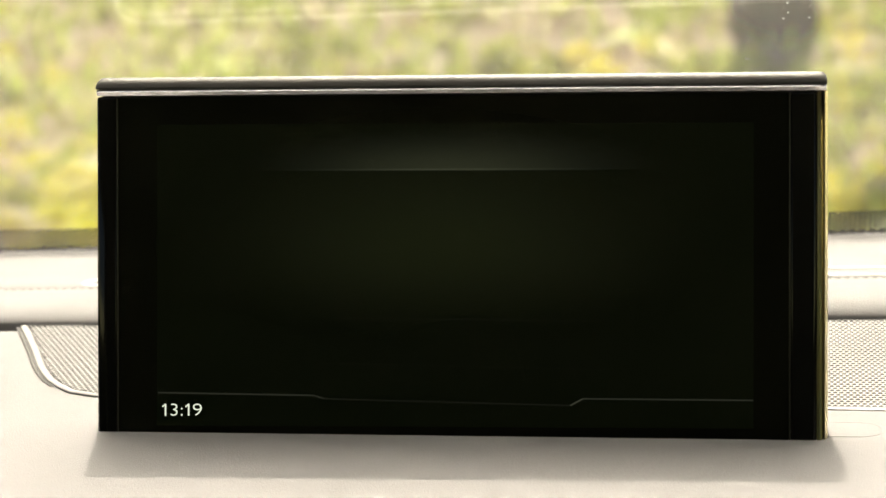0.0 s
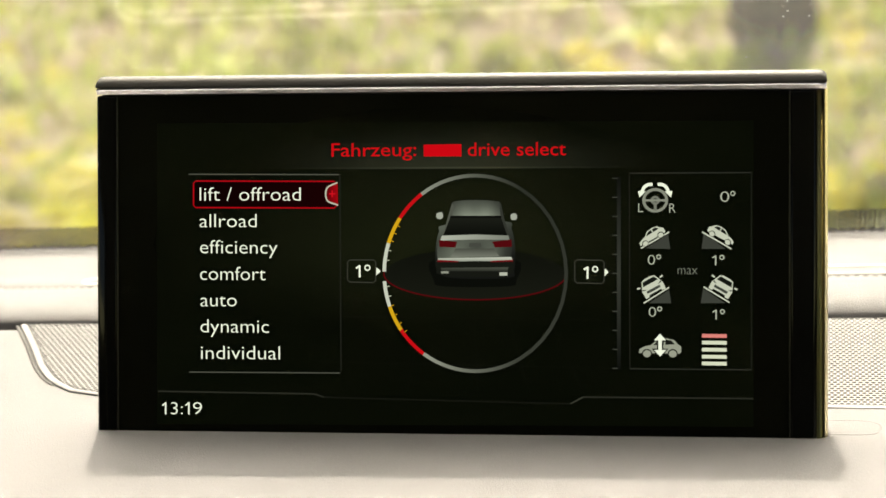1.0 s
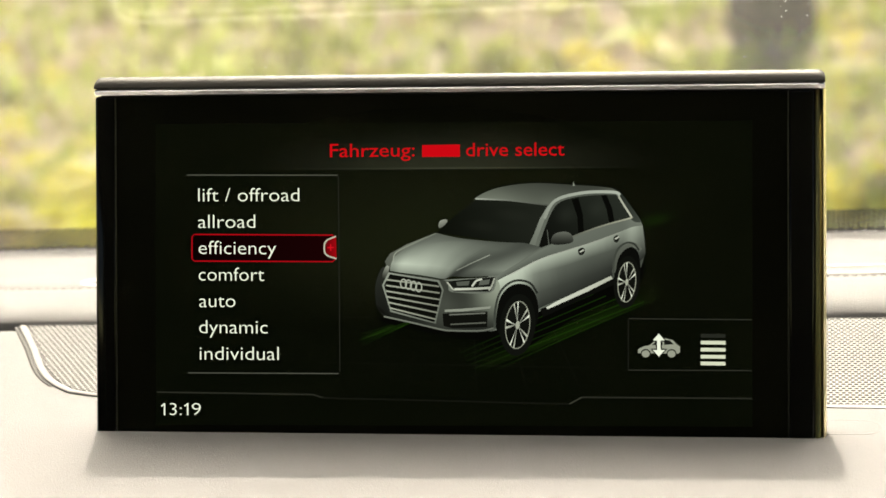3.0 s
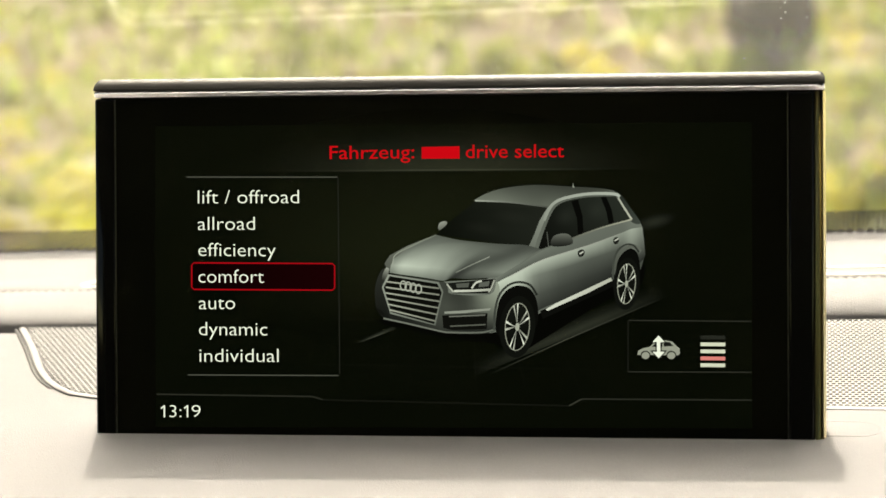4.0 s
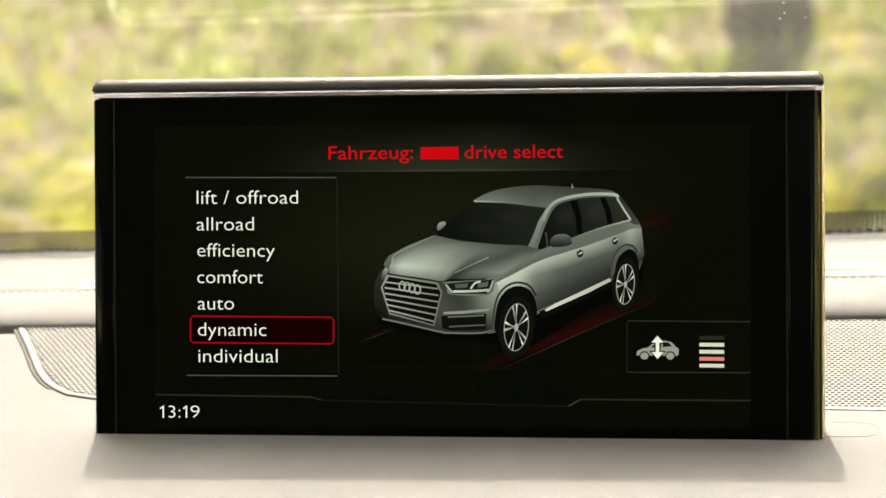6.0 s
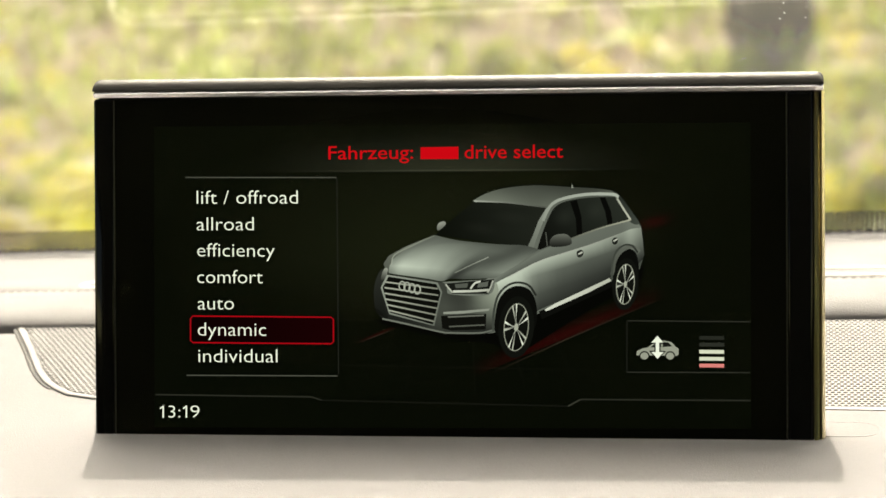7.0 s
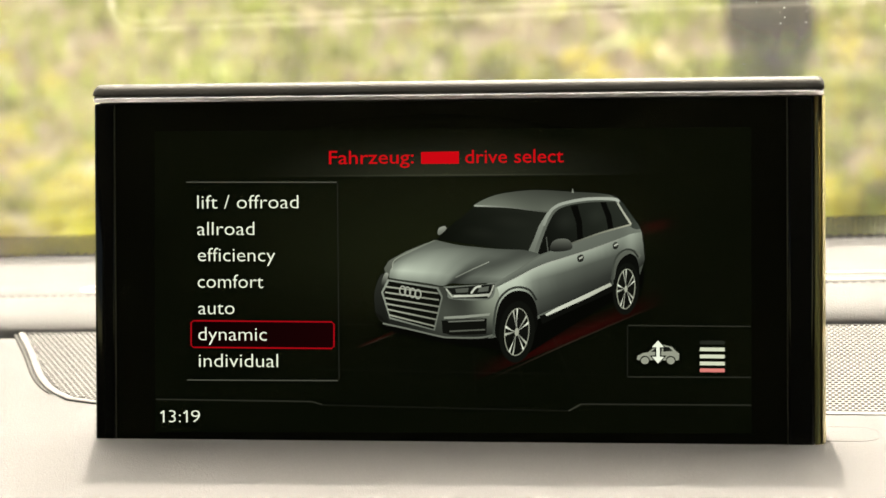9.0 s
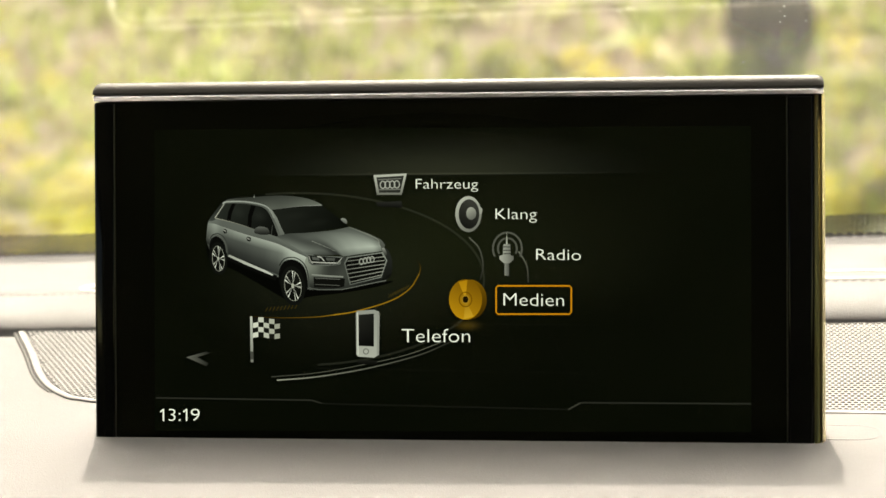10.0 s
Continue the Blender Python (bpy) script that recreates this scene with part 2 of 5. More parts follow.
bead("gap_shade", gap_shade, 0.0007, SHADE_BLACK, grille, flat=0.3)

# ---- windscreen ----
RAKE = math.tan(radians(30))


def glass_run(x, y0=0.302, length=0.80, lift=0.0, n=12):
    zw = between(x, 1.1744, 1.1808) - 0.001
    return [(y0 - d + lift * 0.5, zw + d * RAKE + lift) for d in fine(0, length, n)]


def glass_slab():
    """Two parallel skins, 5 mm apart, closed along the rim."""
    xs, n = fine(-0.78, 0.78, 12), 13
    verts, faces = [], []
    for lift in (0.0, 0.005):
        for x in xs:
            verts += [(x, y, z) for y, z in glass_run(x, lift=lift)]
    k, rows = len(xs) * n, len(xs)
    for i in range(rows - 1):
        for j in range(n - 1):
            a = i * n + j
            faces += [(a, a + 1, a + n + 1, a + n), (k + a, k + a + n, k + a + n + 1, k + a + 1)]
        for a in (i * n, i * n + n - 1):
            faces.append((a, a + n, k + a + n, k + a))
    for j in range(n - 1):
        for a in (j, (rows - 1) * n + j):
            faces.append((a, a + 1, k + a + 1, k + a))
    return sheet_mesh("windscreen", verts, faces, GLASS)


me = glass_slab()
bm = bmesh.new()
bm.from_mesh(me)
bmesh.ops.recalc_face_normals(bm, faces=bm.faces)
bm.to_mesh(me)
bm.free()
windscreen = new("windscreen", me)
tagged(windscreen, "raked clear windscreen with a dotted black edge band", "windscreen", kind="structure")
windscreen.visible_shadow = False


def frit_run(x):
    zw = between(x, 1.1744, 1.1808) - 0.003
    return [(0.300 - d, zw + d * RAKE) for d in fine(-0.003, 0.026, 4)]


me = grid("frit_band", fine(-0.76, 0.76, 40), frit_run, FRIT)
uv = me.uv_layers.new(name="UVMap")
for loop in me.loops:
    v = me.vertices[loop.vertex_index].co
    uv.data[loop.index].uv = (v.x, v.y / math.cos(radians(30)))
frit = new("frit_band", me)
frit.parent = windscreen
frit.visible_shadow = False
tagged(frit, "black printed band with tiny dots")
specks = bmesh.new()
for i in range(90):
    x, d = random.uniform(-0.12, 0.16), random.uniform(0.05, 0.22)
    if i < 64:
        x, d = random.uniform(0.055, 0.135), random.uniform(0.14, 0.215)
    zw = between(x, 1.1744, 1.1808) - 0.0035
    r = random.choice((0.00014, 0.0002, 0.00025, 0.0004))
    bmesh.ops.create_icosphere(specks, subdivisions=1, radius=r, matrix=pose(x, 0.302 - d, zw + d * RAKE) @ Matrix.Diagonal((1, 1, 0.5, 1)))
tagged(part("dust_specks", specks, DUST), "pale dust specks stuck on the windscreen", "dust", kind="stuff")

# ---- cabin shell ----
# out of view; kept dark so little light bounces onto the dashboard
for name, b in (("ceiling", (-0.80, 0.80, -2.2, -0.49, 1.655, 1.69)), ("wall_rear", (-0.80, 0.80, -2.25, -2.2, 0.30, 1.69)), ("floor", (-0.80, 0.80, -2.2, 0.36, 0.27, 0.30)),
                ("wall_front", (-0.80, 0.80, 0.36, 0.40, 0.30, 1.165))):
    tagged(part(name, box(*b, bevel=0.01), SHELL), "unseen dark grey shell of the cabin, added to limit the light", "cabin", kind="structure")


def side_wall(name, x0, x1):
    """Unseen cabin side cutting sky light: door, pillars, roof rail round an open window."""
    bm = bmesh.new()
    for run in (((-2.2, 0.30), (0.36, 0.30), (0.36, 1.21), (-2.2, 1.21)), ((0.36, 1.21), (0.22, 1.21), (-0.42, 1.56), (-0.49, 1.69), (0.36, 1.20)),
                ((-2.2, 1.56), (-0.42, 1.56), (-0.49, 1.69), (-2.2, 1.69)), ((-1.05, 1.21), (-0.93, 1.21), (-0.97, 1.56), (-1.05, 1.56)), ((-2.2, 1.21), (-1.75, 1.21), (-1.85, 1.56), (-2.2, 1.56))):
        sides = [[bm.verts.new((x, y, z)) for y, z in run] for x in (x0, x1)]
        bm.faces.new(sides[0])
        bm.faces.new(sides[1][::-1])
        for i in range(len(run)):
            k = (i + 1) % len(run)
            bm.faces.new((sides[0][i], sides[0][k], sides[1][k], sides[1][i]))
    tagged(part(name, bm, SHELL), "unseen dark grey shell of the cabin, added to limit the light", "cabin", kind="structure")


side_wall("wall_left", -0.85, -0.80)
side_wall("wall_right", 0.80, 0.85)


# ---- outdoors ----
def ground_height(x, y):
    if y < 4:
        z = 0.0
    elif y < 7:
        z = 0.20 * (y - 4) / 3
    else:
        z = 0.20 + 0.42 * min(y - 7, 13) + 0.03 * max(0.0, min(y - 20, 200))
    # unseen banks at both sides, added so the display's edges reflect green
    z += 0.5 * max(0.0, min(abs(x), 18) - 8)
    return z + (0.05 * noise.noise((x * 0.9, y * 0.9, 0)) + 0.05 * noise.noise((x * 3.5, y * 3.5, 3)) if y > 4 else 0)


gx = [-400, -150, -60, -25] + fine(-12, 12, 96) + [25, 60, 150, 400]
gy = [-400, -150, -60, -20, -5, 0] + fine(3, 26, 110) + [40, 80, 150, 400]
ground = new("ground", grid("ground", gx, lambda x: [(y, ground_height(x, y)) for y in gy], MEADOW))
tagged(ground, "sunlit grassy bank with dry yellow and brown patches", "grass bank", kind="structure")


def scatter(name, count, size, material, patchy, seed, label, category, flat=False):
    """Many small blades or leaves, thick where the patches are."""
    rnd = random.Random(seed)
    verts, faces = [], []
    while len(faces) < count:
        y = rnd.uniform(7.2, 10.6)
        x = rnd.uniform(-0.36 * y - 0.5, 0.08 * y + 0.5)
        if noise.noise((x * 0.7, y * 0.7, patchy)) + 0.35 * noise.noise((x * 2.5, y * 2.5, patchy)) < rnd.uniform(-0.25, 0.3):
            continue
        z, k = ground_height(x, y), len(verts)
        a, s = rnd.uniform(0, 6.28), size * rnd.uniform(0.6, 1.5)
        dx, dy = math.cos(a) * s * 0.25, math.sin(a) * s * 0.25
        if flat:
            h = 0.02 * rnd.random()
            verts += [(px, py, ground_height(px, py) + h + s * up) for px, py, up in ((x - dx * 2, y - dy * 2, 0), (x + dy, y - dx, 0.10), (x + dx * 2, y + dy * 2, 0.03), (x - dy, y + dx, 0.12))]
            faces.append((k, k + 1, k + 2, k + 3))
        else:
            lx, ly = rnd.uniform(-0.5, 0.5) * s, rnd.uniform(-0.5, 0.5) * s
            verts += [(x - dx, y - dy, z - 0.01), (x + dx, y + dy, z - 0.01), (x + lx, y + ly, z + s)]
            faces.append((k, k + 1, k + 2))
    ob = new(name, sheet_mesh(name, verts, faces, material))
    return tagged(ob, label, category, kind="stuff")


scatter("grass", 4500, 0.09, GRASS, 2.0, 4, "sunlit yellow-green grass blades on the bank", "grass")
scatter("fallen_leaves", 4500, 0.17, LITTER, 9.0, 5, "dry pinkish brown fallen leaves on the bank", "leaves", True)
scatter("yellow_leaves", 900, 0.20, YELLOW, 15.0, 6, "bright yellow fallen leaves on the bank", "leaves", True)


def weeds(seed):
    """Low clumps of broad leaves, a hand to a forearm high."""
    rnd = random.Random(seed)
    verts, faces = [], []
    for _ in range(70):
        y = rnd.uniform(7.3, 10.8)
        x = rnd.uniform(-0.36 * y - 0.4, 0.08 * y + 0.6)
        r = rnd.uniform(0.05, 0.17)
        for _ in range(int(800 * r)):
            u, a = rnd.random() ** 0.5 * r, rnd.uniform(0, 6.28)
            cx, cy = x + u * math.cos(a) * 1.4, y + u * math.sin(a)
            c = Vector((cx, cy, ground_height(cx, cy) + rnd.random() * 0.6 * (r - u * 0.6)))
            p = Vector((rnd.gauss(0, 1), rnd.gauss(0, 1), rnd.gauss(0, 0.4))).normalized() * 0.035
            q = Vector((rnd.gauss(0, 1), rnd.gauss(0, 1), rnd.gauss(0, 0.4))).normalized() * 0.022
            k = len(verts)
            verts += [c - p, c + q, c + p, c - q]
            faces.append((k, k + 1, k + 2, k + 3))
    ob = new("weeds", sheet_mesh("weeds", verts, faces, WEED))
    tagged(ob, "low clumps of broad green leaves on the bank", "weeds", kind="stuff")


weeds(12)


def tree():
    rnd = random.Random(8)
    top = tagged(new("tree"), "leaning tree with a dark bark trunk on the grassy bank", "tree")
    top.location = (-0.03, 8.85, ground_height(-0.03, 8.85))

    def limb(bm, a, b, ra, rb, sides=12, rings=8):
        a, b = Vector(a), Vector(b)
        way = (b - a).normalized()
        side = way.orthogonal().normalized()
        up = way.cross(side)
        loops = []
        for i in range(rings + 1):
            f = i / rings
            c = a.lerp(b, f) + side * 0.06 * math.sin(f * 5 + a.x) * (b - a).length * 0.2
            r = ra + (rb - ra) * f
            loops.append([bm.verts.new(c + (side * math.cos(t) + up * math.sin(t)) * r * (1 + 0.12 * math.sin(3 * t + i))) for t in [2 * math.pi * s / sides for s in range(sides)]])
        for p, q in zip(loops, loops[1:]):
            for s in range(sides):
                bm.faces.new((p[s], p[(s + 1) % sides], q[(s + 1) % sides], q[s]))
    bm = bmesh.new()
    limb(bm, (0.06, 0, -0.2), (-0.75, 0.3, 5.5), 0.145, 0.10, 16, 14)
    limb(bm, (0.04, 0, -0.15), (-0.06, 0, 0.25), 0.17, 0.13, 16, 3)
    tips = []
    for i in range(9):
        ang, z = i * 2.4, 3.2 + 0.3 * i
        root = Vector((-0.13 * z, 0.05 * z, z))
        tip = root + Vector((math.cos(ang) * 1.5, math.sin(ang) * 1.5, 1.4))
        limb(bm, root, tip, 0.06, 0.02, 7, 5)
        tips.append(tip)
    part("trunk", bm, BARK, top, smooth=True)
    verts, faces = [], []
    for tip in tips:
        for _ in range(260):
            c = tip + Vector((rnd.gauss(0, 0.55), rnd.gauss(0, 0.55), rnd.gauss(0, 0.4)))
            u, v = Vector((rnd.gauss(0, 1), rnd.gauss(0, 1), rnd.gauss(0, 1))).normalized() * 0.06, Vector((rnd.gauss(0, 1), rnd.gauss(0, 1), rnd.gauss(0, 1))).normalized() * 0.04
            k = len(verts)
            verts += [c - u, c + v, c + u, c - v]
            faces.append((k, k + 1, k + 2, k + 3))
    crown = new("crown", sheet_mesh("crown", verts, faces, LEAF))
    crown.parent = top


tree()

# ---- pop-up display ----
display = tagged(new("popup_display"), "slim glossy black pop-up display with an aluminium top edge, lit", "display")
display.matrix_basis = pose(0, 0, 1.15, -6)
W, H, THICK = 0.2335, 0.1083, 0.0125


part("housing", box(-W / 2 + 0.0008, W / 2 - 0.0008, 0.0030, THICK, -0.03, H + 0.001, 0.001), CAP, display)
def cap_mesh():
    """A long cap with a quarter-round front and softly rounded ends."""
    z0, h, r = H + 0.0022, 0.0039, 0.0024
    profile = [(0.0, 0.0), (-0.0014, 0.0), (-0.0014, 0.0006)]
    profile += [(-0.0014 + 0.0030 * (1 - math.cos(a)), 0.0006 + 0.0033 * math.sin(a)) for a in [math.pi / 2 * i / 8 for i in range(1, 9)]]
    profile += [(THICK - 0.001, 0.0039), (THICK, 0.0030), (THICK, 0.0)]
    xs = [(-W / 2 + r * (1 - math.sin(a)), (h - r * (1 - math.cos(a))) / h) for a in [math.pi / 2 * (1 - i / 8) for i in range(9)]]
    xs += [(-x, k) for x, k in xs[::-1]]
    bm = bmesh.new()
    loops = [[bm.verts.new((x, y, z0 + z * k)) for y, z in profile] for x, k in xs]
    for p, q in zip(loops, loops[1:]):
        for i in range(len(profile) - 1):
            bm.faces.new((p[i], p[i + 1], q[i + 1], q[i]))
    bm.faces.new(loops[0])
    bm.faces.new(loops[-1][::-1])
    return bm


part("top_cap", cap_mesh(), CAP, display, "dark grey rounded top cap", True)
bm = bmesh.new()
# a bright upper chamfer over a face that leans in towards its lower edge
profile = [(THICK, 0.0001), (THICK, 0.0020), (-0.0006, 0.0020), (-0.0012, 0.0018), (-0.0017, 0.0013), (-0.0016, 0.0011), (-0.0006, 0.0001)]
ends = [(-W / 2, 0.0010), (-W / 2 + 0.0003, 0.0003), (-W / 2 + 0.0010, 0.0), (W / 2 - 0.0022, 0.0), (W / 2 - 0.0009, 0.0005), (W / 2 - 0.0002, 0.0014), (W / 2, 0.0024)]
loops = [[bm.verts.new((x, min(THICK, y + back) if y < THICK else y, H + z)) for y, z in profile] for x, back in ends]
for p, q in zip(loops, loops[1:]):
    for i in range(len(profile)):
        k = (i + 1) % len(profile)
        bm.faces.new((p[i], p[k], q[k], q[i]))
bm.faces.new(loops[0])
bm.faces.new(loops[-1][::-1])
part("aluminium_strip", bm, CHROME, display, "satin aluminium strip")
part("screen_glass", box(-0.1098, 0.1052, 0.0, 0.0012, -0.03, H - 0.0004, 0.0002, 1), PANEL, display, "black glass screen")
for x in (-0.1099, 0.1053):
    part("trim_seam", box(x - 0.0002, x + 0.0002, -0.0004, 0.004, -0.03, H - 0.0008, 0.00015, 2), SEAM, display, "thin dark seam line", True)
for name, x0, x1 in (("side_trim", -W / 2, -0.1100), ("side_trim", 0.1054, 0.1135)):
    part(name, box(x0, x1, -0.0001, 0.010, -0.03, H - 0.0002, 0.0009, 3), GLOSS, display, "piano black side trim", True)
# rounded edge with the olive reflection painted into its metal
bm = bmesh.new()
profile = [(0.1137 + 0.0021 * math.sin(a), 0.0023 * (1 - math.cos(a))) for a in [math.pi / 2 * i / 10 for i in range(11)]] + [(0.1158, 0.0045), (0.1137, 0.0045)]
lower, upper = [[bm.verts.new((x, y, z)) for x, y in profile] for z in (-0.03, H - 0.0002)]
for i in range(len(profile)):
    k = (i + 1) % len(profile)
    bm.faces.new((lower[i], lower[k], upper[k], upper[i]))
bm.faces.new(upper)
part("edge_trim", bm, OLIVE_GLEAM, display, "rounded dark edge with an olive-gold reflection in its colour", True)
# thin aluminium edge, its gold reflection painted in as well
bm = bmesh.new()
profile = [(0.1159, 0.0009), (0.1162, 0.0009), (0.1170, 0.0034), (0.1170, 0.0120), (0.1159, 0.0120)]
lower, upper = [[bm.verts.new((x, y, z)) for x, y in profile] for z in (-0.03, H)]
for i in range(len(profile)):
    k = (i + 1) % len(profile)
    bm.faces.new((lower[i], lower[k], upper[k], upper[i]))
bm.faces.new(upper)
part("edge_strip", bm, GOLD_GLEAM, display, "thin aluminium edge with a gold reflection in its colour")

# the rim of the slot from which the display rises
slot = tagged(new("display_slot"), "rounded rim of the display's slot in the dashboard", "slot")
ring = []
for cx, cy, a0 in ((0.1265, 0.016, 0), (-0.1000, 0.016, 90), (-0.1000, 0.0115, 180), (0.1265, 0.0130, 270)):
    for i in range(7):
        a = radians(a0 + 15 * i)
        x, y = cx + 0.0075 * math.cos(a), cy + 0.0075 * math.sin(a)
        ring.append((x, y, shelf_height(x, y) - 0.0001))
bead("rim", ring + ring[:2], 0.0010, DASH, slot, flat=0.14)

# the defroster outlet under the glass
outlet = tagged(new("defroster_vent"), "long pale rim of the defroster outlet below the windscreen", "air vent")
PALE_RIM = surface("pale_satin_plastic", (0.34, 0.33, 0.31), (0.42, 0.41, 0.38), 0.5, grain=900, patch=12)
ring = []
for cx, cy, a0 in ((0.30, 0.174, 0), (-0.161, 0.174, 90), (-0.161, 0.172, 180), (0.30, 0.172, 270)):
    for i in range(9):
        a = radians(a0 + 90 * i / 8)
        x, y = cx + 0.0095 * math.cos(a), cy + 0.0095 * math.sin(a)
        zs, zw = between(x, 1.1752, 1.1803), between(x, 1.1744, 1.1808)
        ring.append((x, y, zs + 0.0003 + (zw - zs) * max(0.0, y - 0.168) / 0.132))
bead("rim", ring + ring[:2], 0.0013, PALE_RIM, outlet, flat=0.25)


# ---- what the screen shows ----
GLOW = 0.95 * 2.0 ** -STOPS


def lit(name, strength, veil=False):
    """Light from the screen's picture elements, in the colours of each shape."""
    m, n, l, p = nodes_of(name)
    n.remove(p)
    at, em, out = n.new("ShaderNodeAttribute"), n.new("ShaderNodeEmission"), n["Material Output"]
    at.attribute_name = "tint"
    em.inputs["Strength"].default_value = strength
    l.new(at.outputs["Color"], em.inputs["Color"])
    if veil:
        tr, ad = n.new("ShaderNodeBsdfTransparent"), n.new("ShaderNodeAddShader")
        l.new(em.outputs[0], ad.inputs[0])
        l.new(tr.outputs[0], ad.inputs[1])
        l.new(ad.outputs[0], out.inputs["Surface"])
    else:
        l.new(em.outputs[0], out.inputs["Surface"])
    return m


PICTURE, VEIL = lit("screen_picture", GLOW), lit("screen_soft_light", GLOW, True)


def lin(c):
    """Screen colour to light, a little cool as the panel's own white is."""
    cool = (0.92, 1.0, 0.94)
    return tuple(w * (v / 255 / 12.92 if v < 10.3 else ((v / 255 + 0.055) / 1.055) ** 2.4) for w, v in zip(cool, (max(0.0, k) for k in c)))


LAYER = [0.0]


def plain(p):
    return p


def picture(name, verts2, faces, colours, parent, xf=plain, veil=False, label="", drop=0.007):
    """A flat piece of the picture, in millimetres across and up the screen, a hair in front of the last one."""
    LAYER[0] += drop
    y = -0.00005 - LAYER[0] * 0.001
    verts = [(p[0] * 0.001, y, p[1] * 0.001) for p in map(xf, verts2)]
    me = sheet_mesh(name, verts, faces, VEIL if veil else PICTURE)
    at = me.attributes.new("tint", "FLOAT_COLOR", "POINT")
    for i, c in enumerate(colours):
        at.data[i].color = (*lin(c), 1)
    ob = new(name, me)
    ob.parent = parent
    return tagged(ob, label)


def rounded(pts, n=4):
    """A closed smooth line through the points; a point given twice is a corner."""
    out, k = [], len(pts)
    for i in range(k):
        a, b, c, d = (Vector(pts[(i + j - 1) % k]) for j in range(4))
        if (b - c).length < 1e-6:
            continue
        for s in range(n):
            t = s / n
            q = 0.5 * (2 * b + (c - a) * t + (2 * a - 5 * b + 4 * c - d) * t * t + (3 * b - a - 3 * c + d) * t ** 3)
            out.append((q.x, q.y))
    return out


def blend(c0, c1, t):
    return tuple(a + (b - a) * t for a, b in zip(c0, c1))


def fill(name, pts, c0, parent, c1=None, axis=None, smooth=False, xf=plain, veil=False, label=""):
    """A filled outline, in one colour or running from c0 to c1 along the axis."""
    if smooth:
        pts = rounded(pts)
    tris = tessellate([[Vector((x, z, 0)) for x, z in pts]])
    cols = []
    for p in pts:
        if c1:
            a, b = Vector(axis[0]), Vector(axis[1])
            t = (Vector(p) - a).dot(b - a) / (b - a).length_squared
            cols.append(blend(c0, c1, max(-0.2, min(1.2, t))))
        else:
            cols.append(c0)
    return picture(name, pts, tris, cols, parent, xf, veil, label)


def bowed(pts, n=8):
    """An open smooth line through the points."""
    far = [tuple(2 * a - b for a, b in zip(pts[0], pts[1]))] + list(pts) + [tuple(2 * a - b for a, b in zip(pts[-1], pts[-2]))]
    out = []
    for a, b, c, d in zip(far, far[1:], far[2:], far[3:]):
        a, b, c, d = map(Vector, (a, b, c, d))
        for i in range(n):
            t = i / n
            q = 0.5 * (2 * b + (c - a) * t + (2 * a - 5 * b + 4 * c - d) * t * t + (3 * b - a - 3 * c + d) * t ** 3)
            out.append((q.x, q.y))
    return out + [tuple(pts[-1])]


def stroke(name, pts, width, c, parent, closed=False, xf=plain, ends=None, veil=False, label=""):
    """A drawn line of that width; ends: the colour at its far end."""
    if len(pts) > 2 and len(pts) < 13 and not closed:
        pts = bowed(pts)
    k = len(pts)
    verts, faces, cols = [], [], []
    for i, p in enumerate(pts):
        a = Vector(pts[(i - 1) % k] if closed or i else p)
        b = Vector(pts[(i + 1) % k] if closed or i < k - 1 else p)
        way = (b - a).normalized()
        side = Vector((-way.y, way.x)) * width / 2
        verts += [tuple(Vector(p) + side), tuple(Vector(p) - side)]
        cols += [blend(c, ends, i / (k - 1)) if ends else c] * 2
    for i in range(k if closed else k - 1):
        j = (i + 1) % k
        faces.append((2 * i, 2 * i + 1, 2 * j + 1, 2 * j))
    return picture(name, verts, faces, cols, parent, xf, veil, label)


def toned(name, pts, marks, greys, parent, xf=plain, step=2.0, dim=1.0):
    """A smooth outline whose grey drifts between the marked tones."""
    pts = rounded(pts)
    k = len(pts)
    xs, zs = [p[0] for p in pts], [p[1] for p in pts]
    inner = []
    z = min(zs) + step / 2
    while z < max(zs):
        x = min(xs) + step / 2
        while x < max(xs):
            odd = False
            for (x0, z0), (x1, z1) in zip(pts, pts[1:] + pts[:1]):
                if (z0 > z) != (z1 > z) and x < x0 + (x1 - x0) * (z - z0) / (z1 - z0):
                    odd = not odd
            if odd:
                inner.append((x, z))
            x += step
        z += step
    got = mesh_inside([Vector(p) for p in pts + inner], [], [list(range(k))], 1, 1e-4)
    verts, faces = [tuple(v) for v in got[0]], [tuple(f) for f in got[2]]
    # a thin plate bent through the tones
    at = np.array(marks)

    def bend(p, q):
        d = ((p[:, None, :] - q[None, :, :]) ** 2).sum(-1) + 1e-9
        return 0.5 * d * np.log(d)
    n = len(at)
    system = np.zeros((n + 3, n + 3))
    system[:n, :n] = bend(at, at) + np.eye(n) * 5.0
    system[:n, n] = system[n, :n] = 1
    system[:n, n + 1:] = at
    system[n + 1:, :n] = at.T
    bent = np.linalg.solve(system, np.array(list(greys) + [0, 0, 0], float))
    where = np.array(verts)
    level = bend(where, at) @ bent[:n] + bent[n] + where @ bent[n + 1:]
    level = (level - 95) * 1.34 + 92
    level = np.clip(level, min(greys) * 0.8, max(greys) * 1.14) * dim
    cols = [(g * 0.97, g, g * 0.92) for g in level]
    return picture(name, verts, faces, cols, parent, xf)


